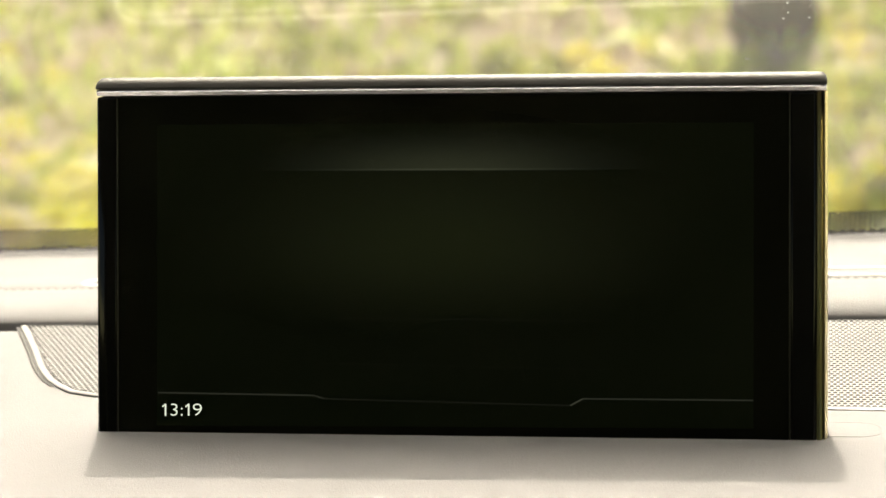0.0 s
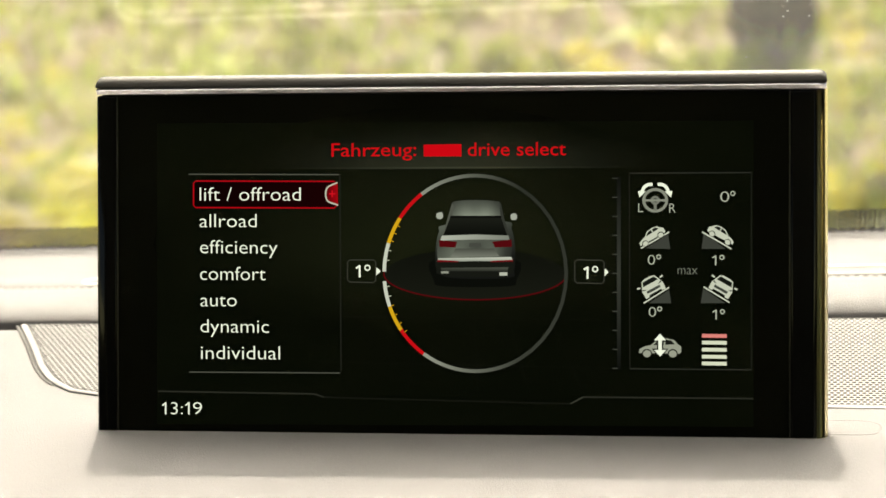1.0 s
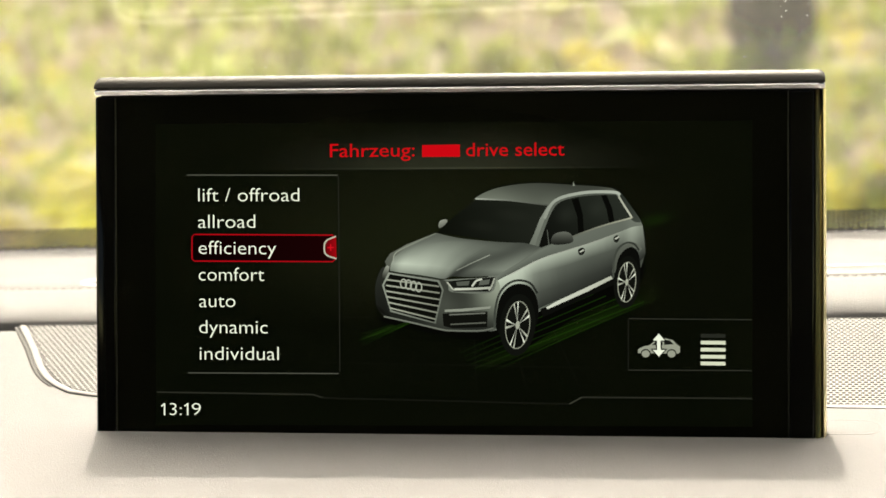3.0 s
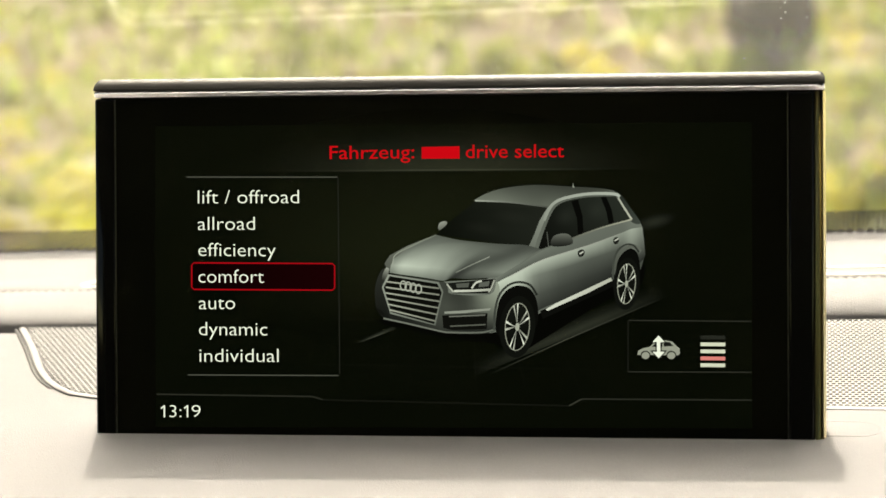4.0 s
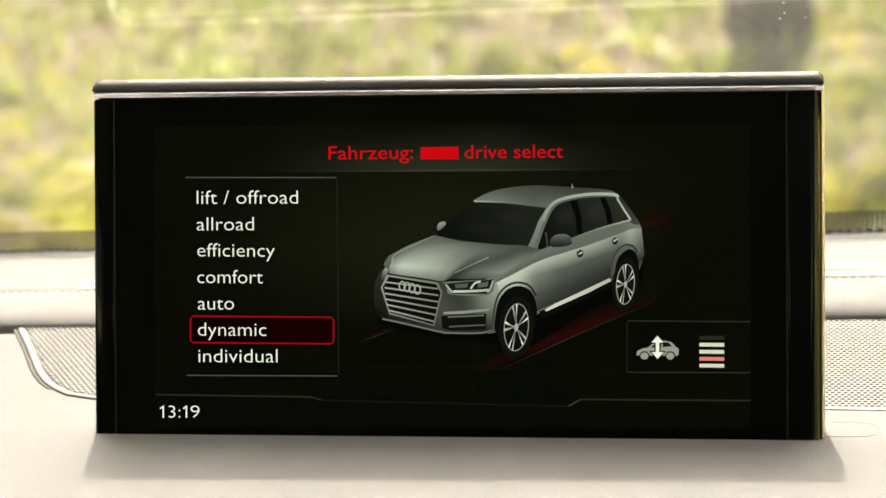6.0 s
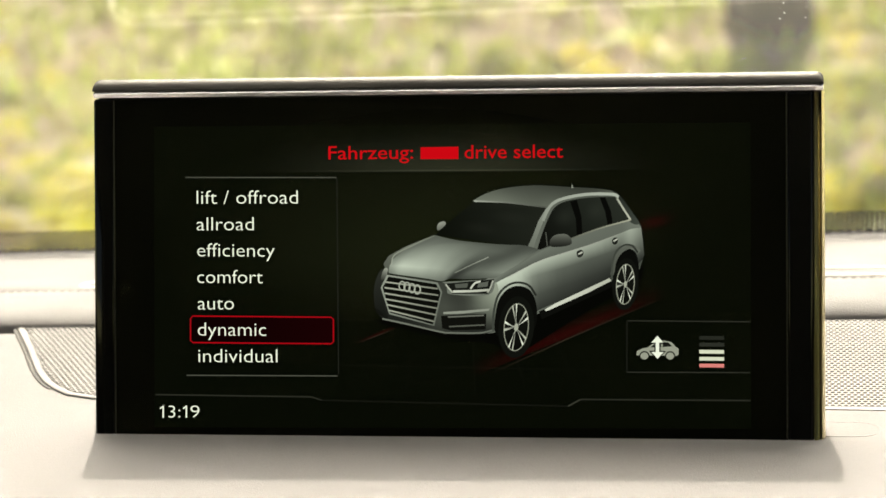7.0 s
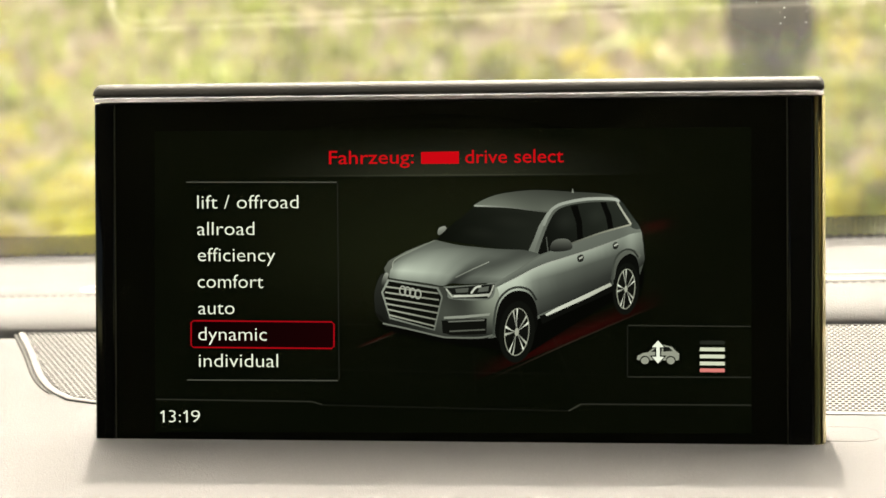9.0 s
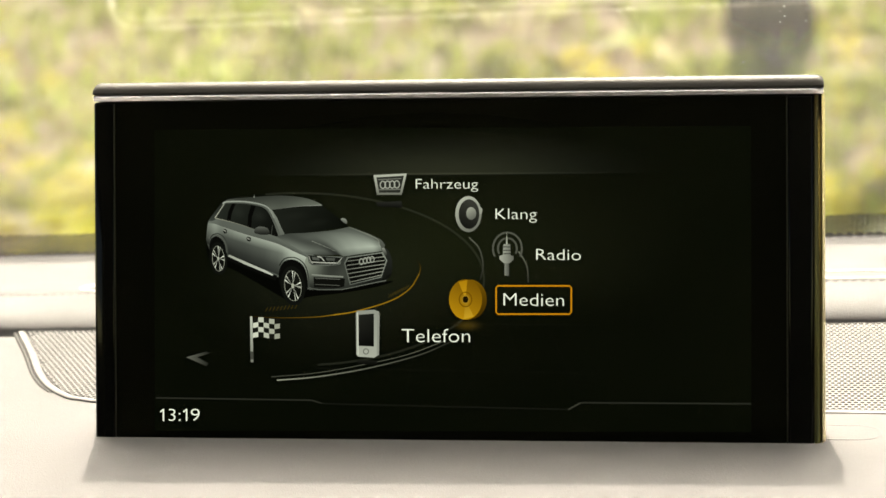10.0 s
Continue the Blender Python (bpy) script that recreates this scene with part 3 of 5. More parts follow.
def ruled(name, lines, tones, parent, xf=plain, dim=1.0):
    """A panel spanned between smooth lines, each with its greys from end to end."""
    verts, faces, cols = [], [], []
    n = 4
    for pts, greys in zip(lines, tones):
        run = bowed(pts, n)
        for i, p in enumerate(run):
            k, f = divmod(i, n)
            k2 = min(k + 1, len(greys) - 1)
            f = f / n
            f = f * f * (3 - 2 * f)
            g = ((greys[k] + (greys[k2] - greys[k]) * f - 100) * 1.28 + 108) * dim
            verts.append(p)
            cols.append((g * 0.97, g, g * 0.94))
    w = len(verts) // len(lines)
    # rows between the lines keep the shading soft
    for r in range(len(lines) - 1):
        for i in range(w - 1):
            a = r * w + i
            faces.append((a, a + 1, a + w + 1, a + w))
    return picture(name, verts, faces, cols, parent, xf)


def band(name, p0, p1, across, c, parent):
    """A stripe of soft light, brightest along its edge and fading at both ends."""
    verts, faces, cols = [], [], []
    for i in range(17):
        t = i / 16
        q = blend(p0, p1, t)
        f = math.sin(math.pi * t) ** 0.7
        for a, v in ((0.0, 0.75), (0.25, 1.0), (0.6, 0.5), (1.0, 0.0)):
            verts.append((q[0] + across[0] * a, q[1] + across[1] * a))
            cols.append(tuple(k * f * v for k in c))
    for i in range(16):
        for j in range(3):
            a = 4 * i + j
            faces.append((a, a + 4, a + 5, a + 1))
    return picture(name, verts, faces, cols, parent, veil=True)


def soft(name, centre, rx, rz, c, parent, xf=plain, squash=1.0, turn=0.0):
    """A soft patch of light that fades out to its rim."""
    verts, faces, cols = [centre], [], [c]
    n = 28
    for ring in (0.12, 0.25, 0.38, 0.5, 0.62, 0.74, 0.87, 1.0):
        f = (1 - ring * ring) ** 2
        for i in range(n):
            a = 2 * math.pi * i / n
            x, z = rx * ring * math.cos(a), rz * ring * math.sin(a) * (squash if math.sin(a) < 0 else 1)
            verts.append((centre[0] + x * math.cos(turn) - z * math.sin(turn), centre[1] + x * math.sin(turn) + z * math.cos(turn)))
            cols.append(tuple(v * f for v in c))
    for i in range(n):
        j = (i + 1) % n
        faces.append((0, 1 + i, 1 + j))
        for r in range(0, 7 * n, n):
            faces.append((1 + r + i, 1 + r + n + i, 1 + r + n + j, 1 + r + j))
    return picture(name, verts, faces, cols, parent, xf, True)


def oval(c, rx, rz, n=32, turn=0.0, a0=0, a1=360):
    out = []
    last = n if a1 - a0 >= 360 else n + 1
    for i in range(last):
        a = radians(a0 + (a1 - a0) * i / n)
        x, z = rx * math.cos(a), rz * math.sin(a)
        out.append((c[0] + x * math.cos(turn) - z * math.sin(turn), c[1] + x * math.sin(turn) + z * math.cos(turn)))
    return out


def glyphs(body, bold):
    cu = bpy.data.curves.new("writing", "FONT")
    cu.body, cu.resolution_u, cu.offset = body, 3, bold
    ob = bpy.data.objects.new("writing", cu)
    scene.collection.objects.link(ob)
    me = bpy.data.meshes.new_from_object(ob.evaluated_get(bpy.context.evaluated_depsgraph_get()))
    verts, faces = [(v.co.x, v.co.y) for v in me.vertices], [tuple(f.vertices) for f in me.polygons]
    bpy.data.objects.remove(ob)
    bpy.data.curves.remove(cu)
    bpy.data.meshes.remove(me)
    return verts, faces


TALL = max(v[1] for v in glyphs("H", 0)[0])


def figure_one(parent, span, tall, c, weight=0.5):
    """The figure one: a stem with a slanted flag."""
    (a, z), (b, _) = span
    stroke("figure", [(b - weight / 2, z), (b - weight / 2, z + tall)], weight, c, parent)
    stroke("figure", [(b - weight * 0.4, z + tall - 0.15), (a, z + tall * 0.74)], weight * 0.9, c, parent)


def degree(parent, at, r, c, w=0.34):
    stroke("degree_ring", oval(at, r, r, 16), w, c, parent, True)


def text(name, body, span, tall, c, parent, bold=0.0):
    """Writing on a base line from one point to another, with capitals that tall."""
    verts, faces = glyphs(body, bold - 0.013)
    x0, x1 = min(v[0] for v in verts), max(v[0] for v in verts)
    (a, za), (b, zb) = span
    put = []
    for x, z in verts:
        f = (x - x0) / (x1 - x0)
        put.append((a + (b - a) * f, za + (zb - za) * f + z * tall / TALL))
    # faces that share corners make a stroke; strokes above one another make a letter
    root = list(range(len(verts)))

    def find(i):
        while root[i] != i:
            root[i] = root[root[i]]
            i = root[i]
        return i
    for f in faces:
        for i in f[1:]:
            root[find(i)] = find(f[0])
    strokes = {}
    for f in faces:
        strokes.setdefault(find(f[0]), []).append(f)
    letters = []
    for fs in sorted(strokes.values(), key=lambda fs: min(put[i][0] for f in fs for i in f)):
        xs = [put[i][0] for f in fs for i in f]
        lo, hi = min(xs), max(xs)
        if letters and min(hi, letters[-1][2]) - max(lo, letters[-1][1]) > 0.6 * min(hi - lo, letters[-1][2] - letters[-1][1]):
            last = letters[-1]
            letters[-1] = (last[0] + fs, min(lo, last[1]), max(hi, last[2]))
        else:
            letters.append((fs, lo, hi))
    level = LAYER[0]
    for fs, _, _ in letters:
        used = sorted({i for f in fs for i in f})
        at = {i: k for k, i in enumerate(used)}
        LAYER[0] = level
        picture(name, [put[i] for i in used], [tuple(at[i] for i in f) for f in fs], [c] * len(used), parent, drop=0.004)


WHITE, DIM, RED = (253, 253, 240), (42, 42, 36), (214, 10, 22)
MM = 0.181


def layer(name, base, label=""):
    """A part of the screen's picture; later parts lie in front."""
    LAYER[0] = base
    ob = new(name)
    ob.parent = display
    return tagged(ob, label)


# status line, always on
status = layer("status_line", 0.03, "dim status line with the time in white digits")
fill("backlight", [(-96.66, 99.02), (94.21, 98.56), (94.14, 3.14), (-97.04, 2.06)], (4, 6, 2), status, veil=True)
soft("horizon_glow", [(-0.54, 84.48)][0], 74, 15, (38, 38, 30), status, squash=0.06)
soft("horizon_glow", [(-0.54, 84.30)][0], 66, 0.5, (46, 46, 38), status)
soft("floor_glow", (-6.0, 60.0), 92, 44, (20, 22, 10), status, squash=0.7)
for a, b, v in (([(-96.61, 12.65), (-45.37, 12.23)], DIM, 0.5), ([(-45.37, 12.23), (-42.06, 11.17)], DIM, 0.5), ([(-42.06, 11.17), (36.91, 9.80)], (22, 22, 18), 0.4), ([(36.91, 9.80), (40.84, 11.97)], (56, 56, 48), 0.5),
                ([(40.84, 11.97), (93.99, 11.96)], DIM, 0.5)):
    stroke("rule", a, v, b, status)
for pts in ([(-12.57, 26.37), (-14.99, 13.41)], [(6.49, 37.24), (7.48, 12.90)], [(17.30, 37.30), (23.50, 14.13)], [(-44.58, 22.53), (51.19, 21.13)], [(-37.17, 37.03), (45.91, 36.38)], [(31.63, 33.81), (40.49, 14.28)]):
    stroke("floor_joint", pts, 0.25, (17, 17, 13), status)
figure_one(status, [(-95.15, 5.19), (-93.84, 5.20)], 3.9, WHITE)
text("figure", "3:", [(-92.34, 5.22), (-88.42, 5.26)], 3.95, WHITE, status)
figure_one(status, [(-87.48, 5.27), (-86.17, 5.28)], 3.9, WHITE)
text("figure", "9", [(-85.05, 5.29), (-82.07, 5.33)], 3.95, WHITE, status)

# heading and list, on both driving pages
heading = layer("heading", 0.16, "red heading line")
text("letter", "Fahrzeug:", [(-39.49, 88.04), (-12.12, 88.11)], 4.2, RED, heading, 0.016)
fill("brand_bar", [(-9.74, 91.68), (2.38, 91.80), (2.37, 87.87), (-9.76, 87.92)], RED, heading)
text("letter", "drive select", [(4.35, 88.04), (35.58, 88.08)], 4.2, RED, heading, 0.016)
menu = layer("menu_list", 0.18, "list of white words in a thin grey frame")
stroke("rule", [(-86.30, 82.61), (-36.95, 82.27)], 0.38, (80, 80, 73), menu)
stroke("rule", [(-86.28, 18.94), (-36.89, 18.98)], 0.38, (80, 80, 73), menu)
stroke("rule", [(-36.77, 81.91), (-36.52, 19.53)], 0.30, (38, 38, 33), menu)
for body, span in (("lift / offroad", [(-82.62, 74.06), (-49.47, 74.00)]), ("allroad", [(-82.66, 65.52), (-63.91, 65.52)]), ("efficiency", [(-82.52, 57.16), (-57.12, 57.01)]), ("comfort", [(-82.57, 48.62), (-61.04, 48.50)]),
                   ("auto", [(-82.43, 40.07), (-70.53, 40.12)]), ("dynamic", [(-82.48, 31.71), (-60.02, 31.66)]), ("individual", [(-82.34, 23.16), (-56.37, 23.17)])):
    text("letter", body, span, 4.3, WHITE, menu, 0.004)
ITEMS = [(-84.82, 80.42), (-84.86, 71.95), (-84.91, 63.48), (-84.96, 55.01), (-85.01, 46.54), (-85.06, 38.02)]

marker = layer("selection_frame", 0.10, "red frame round the chosen word")
mk = [(-83.88, 80.42), (-38.61, 80.11), (-37.88, 79.39), (-37.91, 72.36), (-38.65, 71.64), (-83.93, 71.88), (-84.67, 72.61), (-84.63, 79.69)]
fill("shade", mk, (14, 2, 2), marker, (28, 2, 4), [(-55.36, 76.72), (-36.97, 76.68)])
stroke("outline", mk, 0.46, (170, 8, 22), marker, True)
tab = layer("side_tab", 0.19, "curved tab with a red cross")
fill("tab_fill", [(-37.51, 79.75), (-40.82, 78.32), (-41.56, 76.15), (-40.84, 73.81), (-37.36, 72.54)], (84, 4, 10), tab, (150, 8, 18), [(-41.74, 76.15), (-38.44, 76.15)])
stroke("tab_edge", [(-37.51, 79.75), (-40.63, 78.32), (-41.38, 76.15), (-40.65, 73.81), (-37.36, 72.54)], 0.5, (196, 190, 176), tab)
stroke("cross", [(-40.28, 76.15), (-38.26, 76.15)], 0.4, (220, 20, 34), tab)
stroke("cross", [(-39.26, 77.23), (-39.27, 75.07)], 0.4, (220, 20, 34), tab)


# ---- ride height read-out ----
def little_car(parent, at, size, c, turn=0.0, flip=1):
    """A small car in side view, with two wheels."""
    def put(p):
        x, z = p[0] * size * flip, p[1] * size * 0.9
        return at[0] + x * math.cos(turn) - z * math.sin(turn), at[1] + x * math.sin(turn) + z * math.cos(turn)
    body = [(-1, 0.14), (-0.97, 0.36), (-0.72, 0.50), (-0.45, 0.56), (-0.12, 0.86), (0.30, 0.93), (0.66, 0.84), (0.86, 0.60), (1.0, 0.50), (1.0, 0.20), (0.92, 0.12)]
    fill("body", [put(p) for p in body], c, parent)
    fill("glass", [put(p) for p in [(-0.34, 0.57), (-0.08, 0.79), (0.16, 0.84), (0.18, 0.58)]], (26, 27, 24), parent)
    fill("glass", [put(p) for p in [(0.25, 0.58), (0.25, 0.84), (0.52, 0.82), (0.70, 0.62)]], (26, 27, 24), parent)
    for x in (-0.62, 0.60):
        fill("wheel_gap", [put(p) for p in oval((x, 0.13), 0.235, 0.235, 16)], (10, 10, 8), parent)
        fill("wheel", [put(p) for p in oval((x, 0.11), 0.19, 0.19, 16)], c, parent)


ride = layer("ride_height", 0.14, "grey car symbol with a white arrow beside level bars")
at = [(65.06, 25.11)][0]
little_car(ride, at, 36.5 * MM, (158, 158, 146))
ax, az = [(65.07, 28.47)][0]
for s in (1, -1):
    fill("arrow_edge", [(ax - 2.6, az + s * 1.1), (ax, az + s * 4.2), (ax + 2.6, az + s * 1.1)], (12, 12, 10), ride)
fill("arrow_edge", [(ax - 0.95, az - 1.8), (ax + 0.95, az - 1.8), (ax + 0.95, az + 1.8), (ax - 0.95, az + 1.8)], (12, 12, 10), ride)
for s in (1, -1):
    fill("arrow_head", [(ax - 1.9, az + s * 1.5), (ax, az + s * 3.6), (ax + 1.9, az + s * 1.5)], WHITE, ride)
fill("arrow_shaft", [(ax - 0.55, az - 1.8), (ax + 0.55, az - 1.8), (ax + 0.55, az + 1.8), (ax - 0.55, az + 1.8)], WHITE, ride)
BARS = [(81.98, 31.46), (81.98, 29.34), (81.97, 27.13), (81.97, 24.93), (81.96, 22.81)]


def bar(name, c, parent, at):
    x, z = at
    return fill(name, [(x - 3.85, z - 0.55), (x + 3.85, z - 0.6), (x + 3.85, z + 0.55), (x - 3.85, z + 0.6)], c, parent)


for b in BARS:
    bar("level_bar", (226, 226, 206), ride, b)
dark_bar = layer("dim_bar", 0.29, "dark unlit level bar")
bar("face", (40, 41, 36), dark_bar, BARS[0])
second_dark = layer("dim_bar", 0.29, "dark unlit level bar")
bar("face", (46, 47, 42), second_dark, BARS[1])
red_bar = layer("red_bar", 0.31, "pale red level bar")
bar("face", (232, 134, 130), red_bar, BARS[0])
deep_red = layer("red_bar", 0.33, "dark red level bar")
bar("face", (112, 14, 14), deep_red, BARS[0])
ride_frame = layer("ride_frame", 0.14, "thin grey frame lines")
stroke("rule", [(55.71, 36.77), (93.91, 36.52)], 0.32, (50, 50, 44), ride_frame)
stroke("rule", [(55.54, 36.59), (55.48, 20.80)], 0.28, (34, 34, 30), ride_frame)
stroke("rule", [(55.48, 20.62), (93.87, 20.67)], 0.32, (50, 50, 44), ride_frame)

# ---- tilt page ----
gauge = layer("tilt_gauge", 0.14, "round tilt gauge with a silver car seen from behind")
gc = [(6.55, 50.84)][0]
RX, RZ = 160.5 * MM, 171 * MM
fill("turntable", oval((gc[0], gc[1] - 0.2), 160 * MM, 44 * MM, 40), (16, 17, 12), gauge, (25, 26, 20), [(gc[0], gc[1] + 8), (gc[0], gc[1] - 8)])
stroke("turntable_rim", oval((gc[0], gc[1] - 0.2), 161 * MM, 45 * MM, 40, 0, 172, 368), 0.45, (86, 6, 14), gauge)
for a0, a1, c, c1 in ((125.8, 145.5, (206, 14, 24), None), (145.5, 162, (222, 168, 30), None), (162, 179, (206, 206, 196), None), (184.6, 200, (206, 206, 196), None),
                      (200, 215.6, (222, 168, 30), None), (215.6, 235.6, (206, 14, 24), None), (235.6, 300, (156, 156, 146), (60, 61, 55)), (300, 420, (60, 61, 55), (44, 45, 40)),
                      (420, 485.8, (44, 45, 40), (146, 147, 138))):
    stroke("scale_arc", oval(gc, RX, RZ, 14, 0, a0, a1), 1.15, c, gauge, ends=c1)
for a in (150, 155, 160, 166, 172, 188, 194, 200, 206, 212, 218):
    r = radians(a)
    stroke("tick", [(gc[0] + math.cos(r) * RX * 0.985, gc[1] + math.sin(r) * RZ * 0.985), (gc[0] + math.cos(r) * RX * 0.95, gc[1] + math.sin(r) * RZ * 0.95)], 0.3,
           (190, 190, 170) if 162 < a < 200 else (200, 150, 30), gauge)
for pts, span, arrow in (([(-33.60, 55.07), (-25.92, 55.08), (-25.19, 54.36), (-25.22, 48.60), (-25.95, 47.88), (-33.63, 48.04), (-34.36, 48.76), (-34.33, 54.34)], [(-31.61, 49.49), (-27.04, 49.50)], [(-25.02, 52.74), (-23.56, 51.49), (-25.03, 50.22)]),
                         ([(39.03, 55.19), (46.86, 55.03), (47.57, 54.32), (47.55, 48.46), (46.84, 47.75), (39.00, 47.90), (38.29, 48.61), (38.31, 54.48)], [(41.15, 49.15), (45.60, 49.17)], [(47.74, 52.55), (48.98, 51.31), (47.73, 50.06)])):
    stroke("readout_frame", pts, 0.34, (58, 58, 52), gauge, True)
    (a, z), (b, _) = span
    figure_one(gauge, [(a, z), (a + 1.5, z)], 3.9, WHITE, 0.6)
    degree(gauge, (b - 0.85, z + 3.1), 0.8, WHITE, 0.42)
    fill("pointer", arrow, WHITE, gauge)
for z0, z1 in ((81.46, 51.0), (20.61, 51.0)):
    fill("slope_scale", [(51.57, z0), (52.81, z0), (52.80, z1), (51.55, z1)], (12, 13, 11), gauge, (56, 57, 52), [(52.2, z0), (52.2, z1)])
for i in range(11):
    a, b = [(50.15, 80.75), (49.95, 21.12)]
    z = a[1] + (b[1] - a[1]) * i / 10
    stroke("tick", [(a[0], z), (a[0] + 1.6, z)], 0.3, (70, 71, 66), gauge)


def car_from_behind(parent):
    fill("shadow", [(-6.09, 55.47), (19.35, 55.52), (19.86, 48.74), (16.98, 46.76), (-3.23, 46.70), (-6.48, 48.66)], (12, 13, 10), parent, smooth=True)
    toned("flank", [(-2.97, 66.23), (-4.79, 64.08), (-5.71, 60.49), (-5.91, 56.55), (-5.56, 51.89), (-0.68, 49.39), (17.35, 49.44), (19.15, 51.95), (19.53, 56.94), (19.19, 61.40), (18.31, 64.97), (16.52, 67.29)], [(-4.25, 62.28), (-4.99, 57.80), (-5.02, 52.43), (6.55, 51.56), (18.08, 52.48), (18.82, 57.83), (17.76, 63.19), (6.58, 58.71)], (84, 62, 36, 30, 28, 52, 64, 78), parent, step=1.5)
    toned("roof", [(-0.22, 73.56), (-0.22, 73.56), (3.39, 74.01), (10.25, 73.99), (14.56, 73.54), (14.56, 73.54), (15.44, 68.54), (15.44, 68.54), (6.98, 69.08), (-1.87, 68.55), (-1.87, 68.55)], [(0.50, 73.03), (7.00, 73.55), (13.84, 73.01), (-1.14, 69.09), (3.92, 69.44), (10.59, 69.44), (14.91, 69.08), (6.99, 71.23)], (82, 88, 74, 92, 134, 138, 90, 96), parent, step=1.5)
    fill("pillar", [(-0.58, 73.39), (-2.05, 68.37), (-3.71, 62.64), (-2.44, 62.64), (-0.61, 68.37), (-0.05, 71.95)], (84, 85, 78), parent)
    fill("pillar", [(14.92, 73.36), (15.98, 68.36), (17.76, 62.65), (16.50, 62.65), (14.90, 68.36), (14.56, 71.93)], (52, 53, 48), parent)
    fill("rear_window", [(-1.15, 68.73), (-1.15, 68.73), (6.98, 69.08), (14.91, 68.72), (14.91, 68.72), (17.04, 62.65), (17.04, 62.65), (6.96, 63.01), (-3.52, 62.64), (-3.52, 62.64)], (30, 31, 26), parent, (14, 15, 12), [(6.62, 68.73), (6.60, 63.01)], smooth=True)
    fill("spoiler_shade", [(-1.14, 69.09), (14.91, 69.08), (15.08, 68.36), (-1.33, 68.37)], (16, 16, 14), parent)
    fill("tailgate_edge", [(-3.89, 62.82), (6.96, 63.18), (17.40, 62.83), (17.75, 61.40), (6.95, 61.57), (-4.44, 61.21)], (186, 187, 178), parent, (128, 129, 122), [(-4.25, 62.28), (17.40, 62.30)])
    toned("tailgate", [(-4.98, 61.21), (-4.98, 61.21), (6.59, 61.57), (18.11, 61.40), (18.11, 61.40), (18.46, 58.73), (18.09, 55.87), (18.09, 55.87), (6.57, 55.49), (-5.37, 55.65), (-5.37, 55.65), (-5.35, 58.70)], [(-3.89, 60.85), (6.59, 61.04), (17.39, 61.05), (-4.27, 56.55), (1.52, 56.92), (6.94, 59.43), (11.98, 56.93), (17.02, 56.58)], (80, 100, 68, 92, 114, 70, 108, 60), parent, step=1.5)
    fill("plate_recess", [(0.44, 58.71), (12.71, 58.72), (14.50, 56.22), (-1.20, 56.02)], (74, 75, 69), parent, (124, 125, 117), [(6.58, 58.71), (6.57, 56.03)])
    fill("emblem", [(4.96, 60.50), (8.57, 60.50), (8.75, 59.25), (4.78, 59.25)], (72, 73, 68), parent)
    fill("tail_light", [(-4.80, 61.39), (0.99, 60.86), (0.44, 59.06), (-4.63, 59.24)], (86, 10, 16), parent)
    fill("tail_light", [(18.29, 61.58), (12.18, 60.86), (13.07, 59.08), (18.46, 59.26)], (86, 10, 16), parent)
    fill("bumper_light", [(-5.00, 55.65), (18.27, 56.05), (18.80, 54.62), (6.92, 54.78), (-5.55, 54.40)], (206, 207, 197), parent, (150, 151, 143), [(6.57, 56.03), (6.56, 54.60)])
    fill("lower_bumper", [(-5.91, 54.58), (19.16, 54.80), (18.79, 50.87), (13.75, 49.79), (-0.68, 49.75), (-5.57, 50.81)], (24, 25, 21), parent)
    fill("reflector", [(-5.37, 55.12), (1.33, 54.77), (1.33, 54.41), (-5.37, 54.49)], (120, 12, 20), parent)
    fill("reflector", [(11.61, 54.79), (18.81, 55.16), (18.80, 54.62), (11.61, 54.43)], (120, 12, 20), parent)
    fill("diffuser", [(-4.29, 52.61), (17.36, 52.83), (17.00, 51.58), (-3.93, 51.53)], (78, 79, 72), parent, (44, 45, 40), [(6.56, 52.81), (6.55, 51.56)])
    fill("tailpipe", [(-4.12, 51.53), (-1.76, 51.54), (-1.76, 50.82), (-4.12, 50.82)], (150, 150, 140), parent)
    fill("tailpipe", [(14.48, 51.22), (16.99, 51.23), (16.99, 50.16), (14.47, 50.15)], (190, 190, 180), parent)
    fill("door_mirror", [(-5.49, 69.81), (-3.85, 70.17), (-3.50, 68.73), (-4.23, 68.02), (-5.49, 68.38)], (170, 171, 163), parent, smooth=True)
    fill("door_mirror", [(18.14, 69.43), (19.58, 69.79), (20.12, 68.72), (19.75, 67.83), (18.32, 67.83)], (170, 171, 163), parent, smooth=True)


car_from_behind(gauge)

readings = layer("readings_panel", 0.14, "framed panel of steering and slope symbols with angles")
stroke("rule", [(55.47, 82.33), (93.47, 82.39)], 0.34, (48, 48, 43), readings)
stroke("rule", [(55.63, 20.99), (93.49, 20.94)], 0.34, (48, 48, 43), readings)
stroke("rule", [(55.47, 81.98), (55.63, 21.17)], 0.28, (34, 34, 30), readings)
stroke("rule", [(93.47, 82.04), (93.49, 21.30)], 0.28, (34, 34, 30), readings)
wc = [(63.58, 73.82)][0]
stroke("wheel_ring", oval(wc, 3.6, 3.4, 24), 0.9, (140, 140, 130), readings, True)
fill("wheel_hub", oval(wc, 1.5, 1.4, 14), (120, 120, 112), readings)
fill("wheel_hub", oval(wc, 0.7, 0.65, 12), (14, 14, 12), readings)
stroke("spoke", [(60.40, 73.82), (66.76, 73.81)], 0.7, (140, 140, 130), readings)
stroke("spoke", [(63.58, 73.29), (63.57, 70.63)], 0.9, (120, 120, 112), readings)
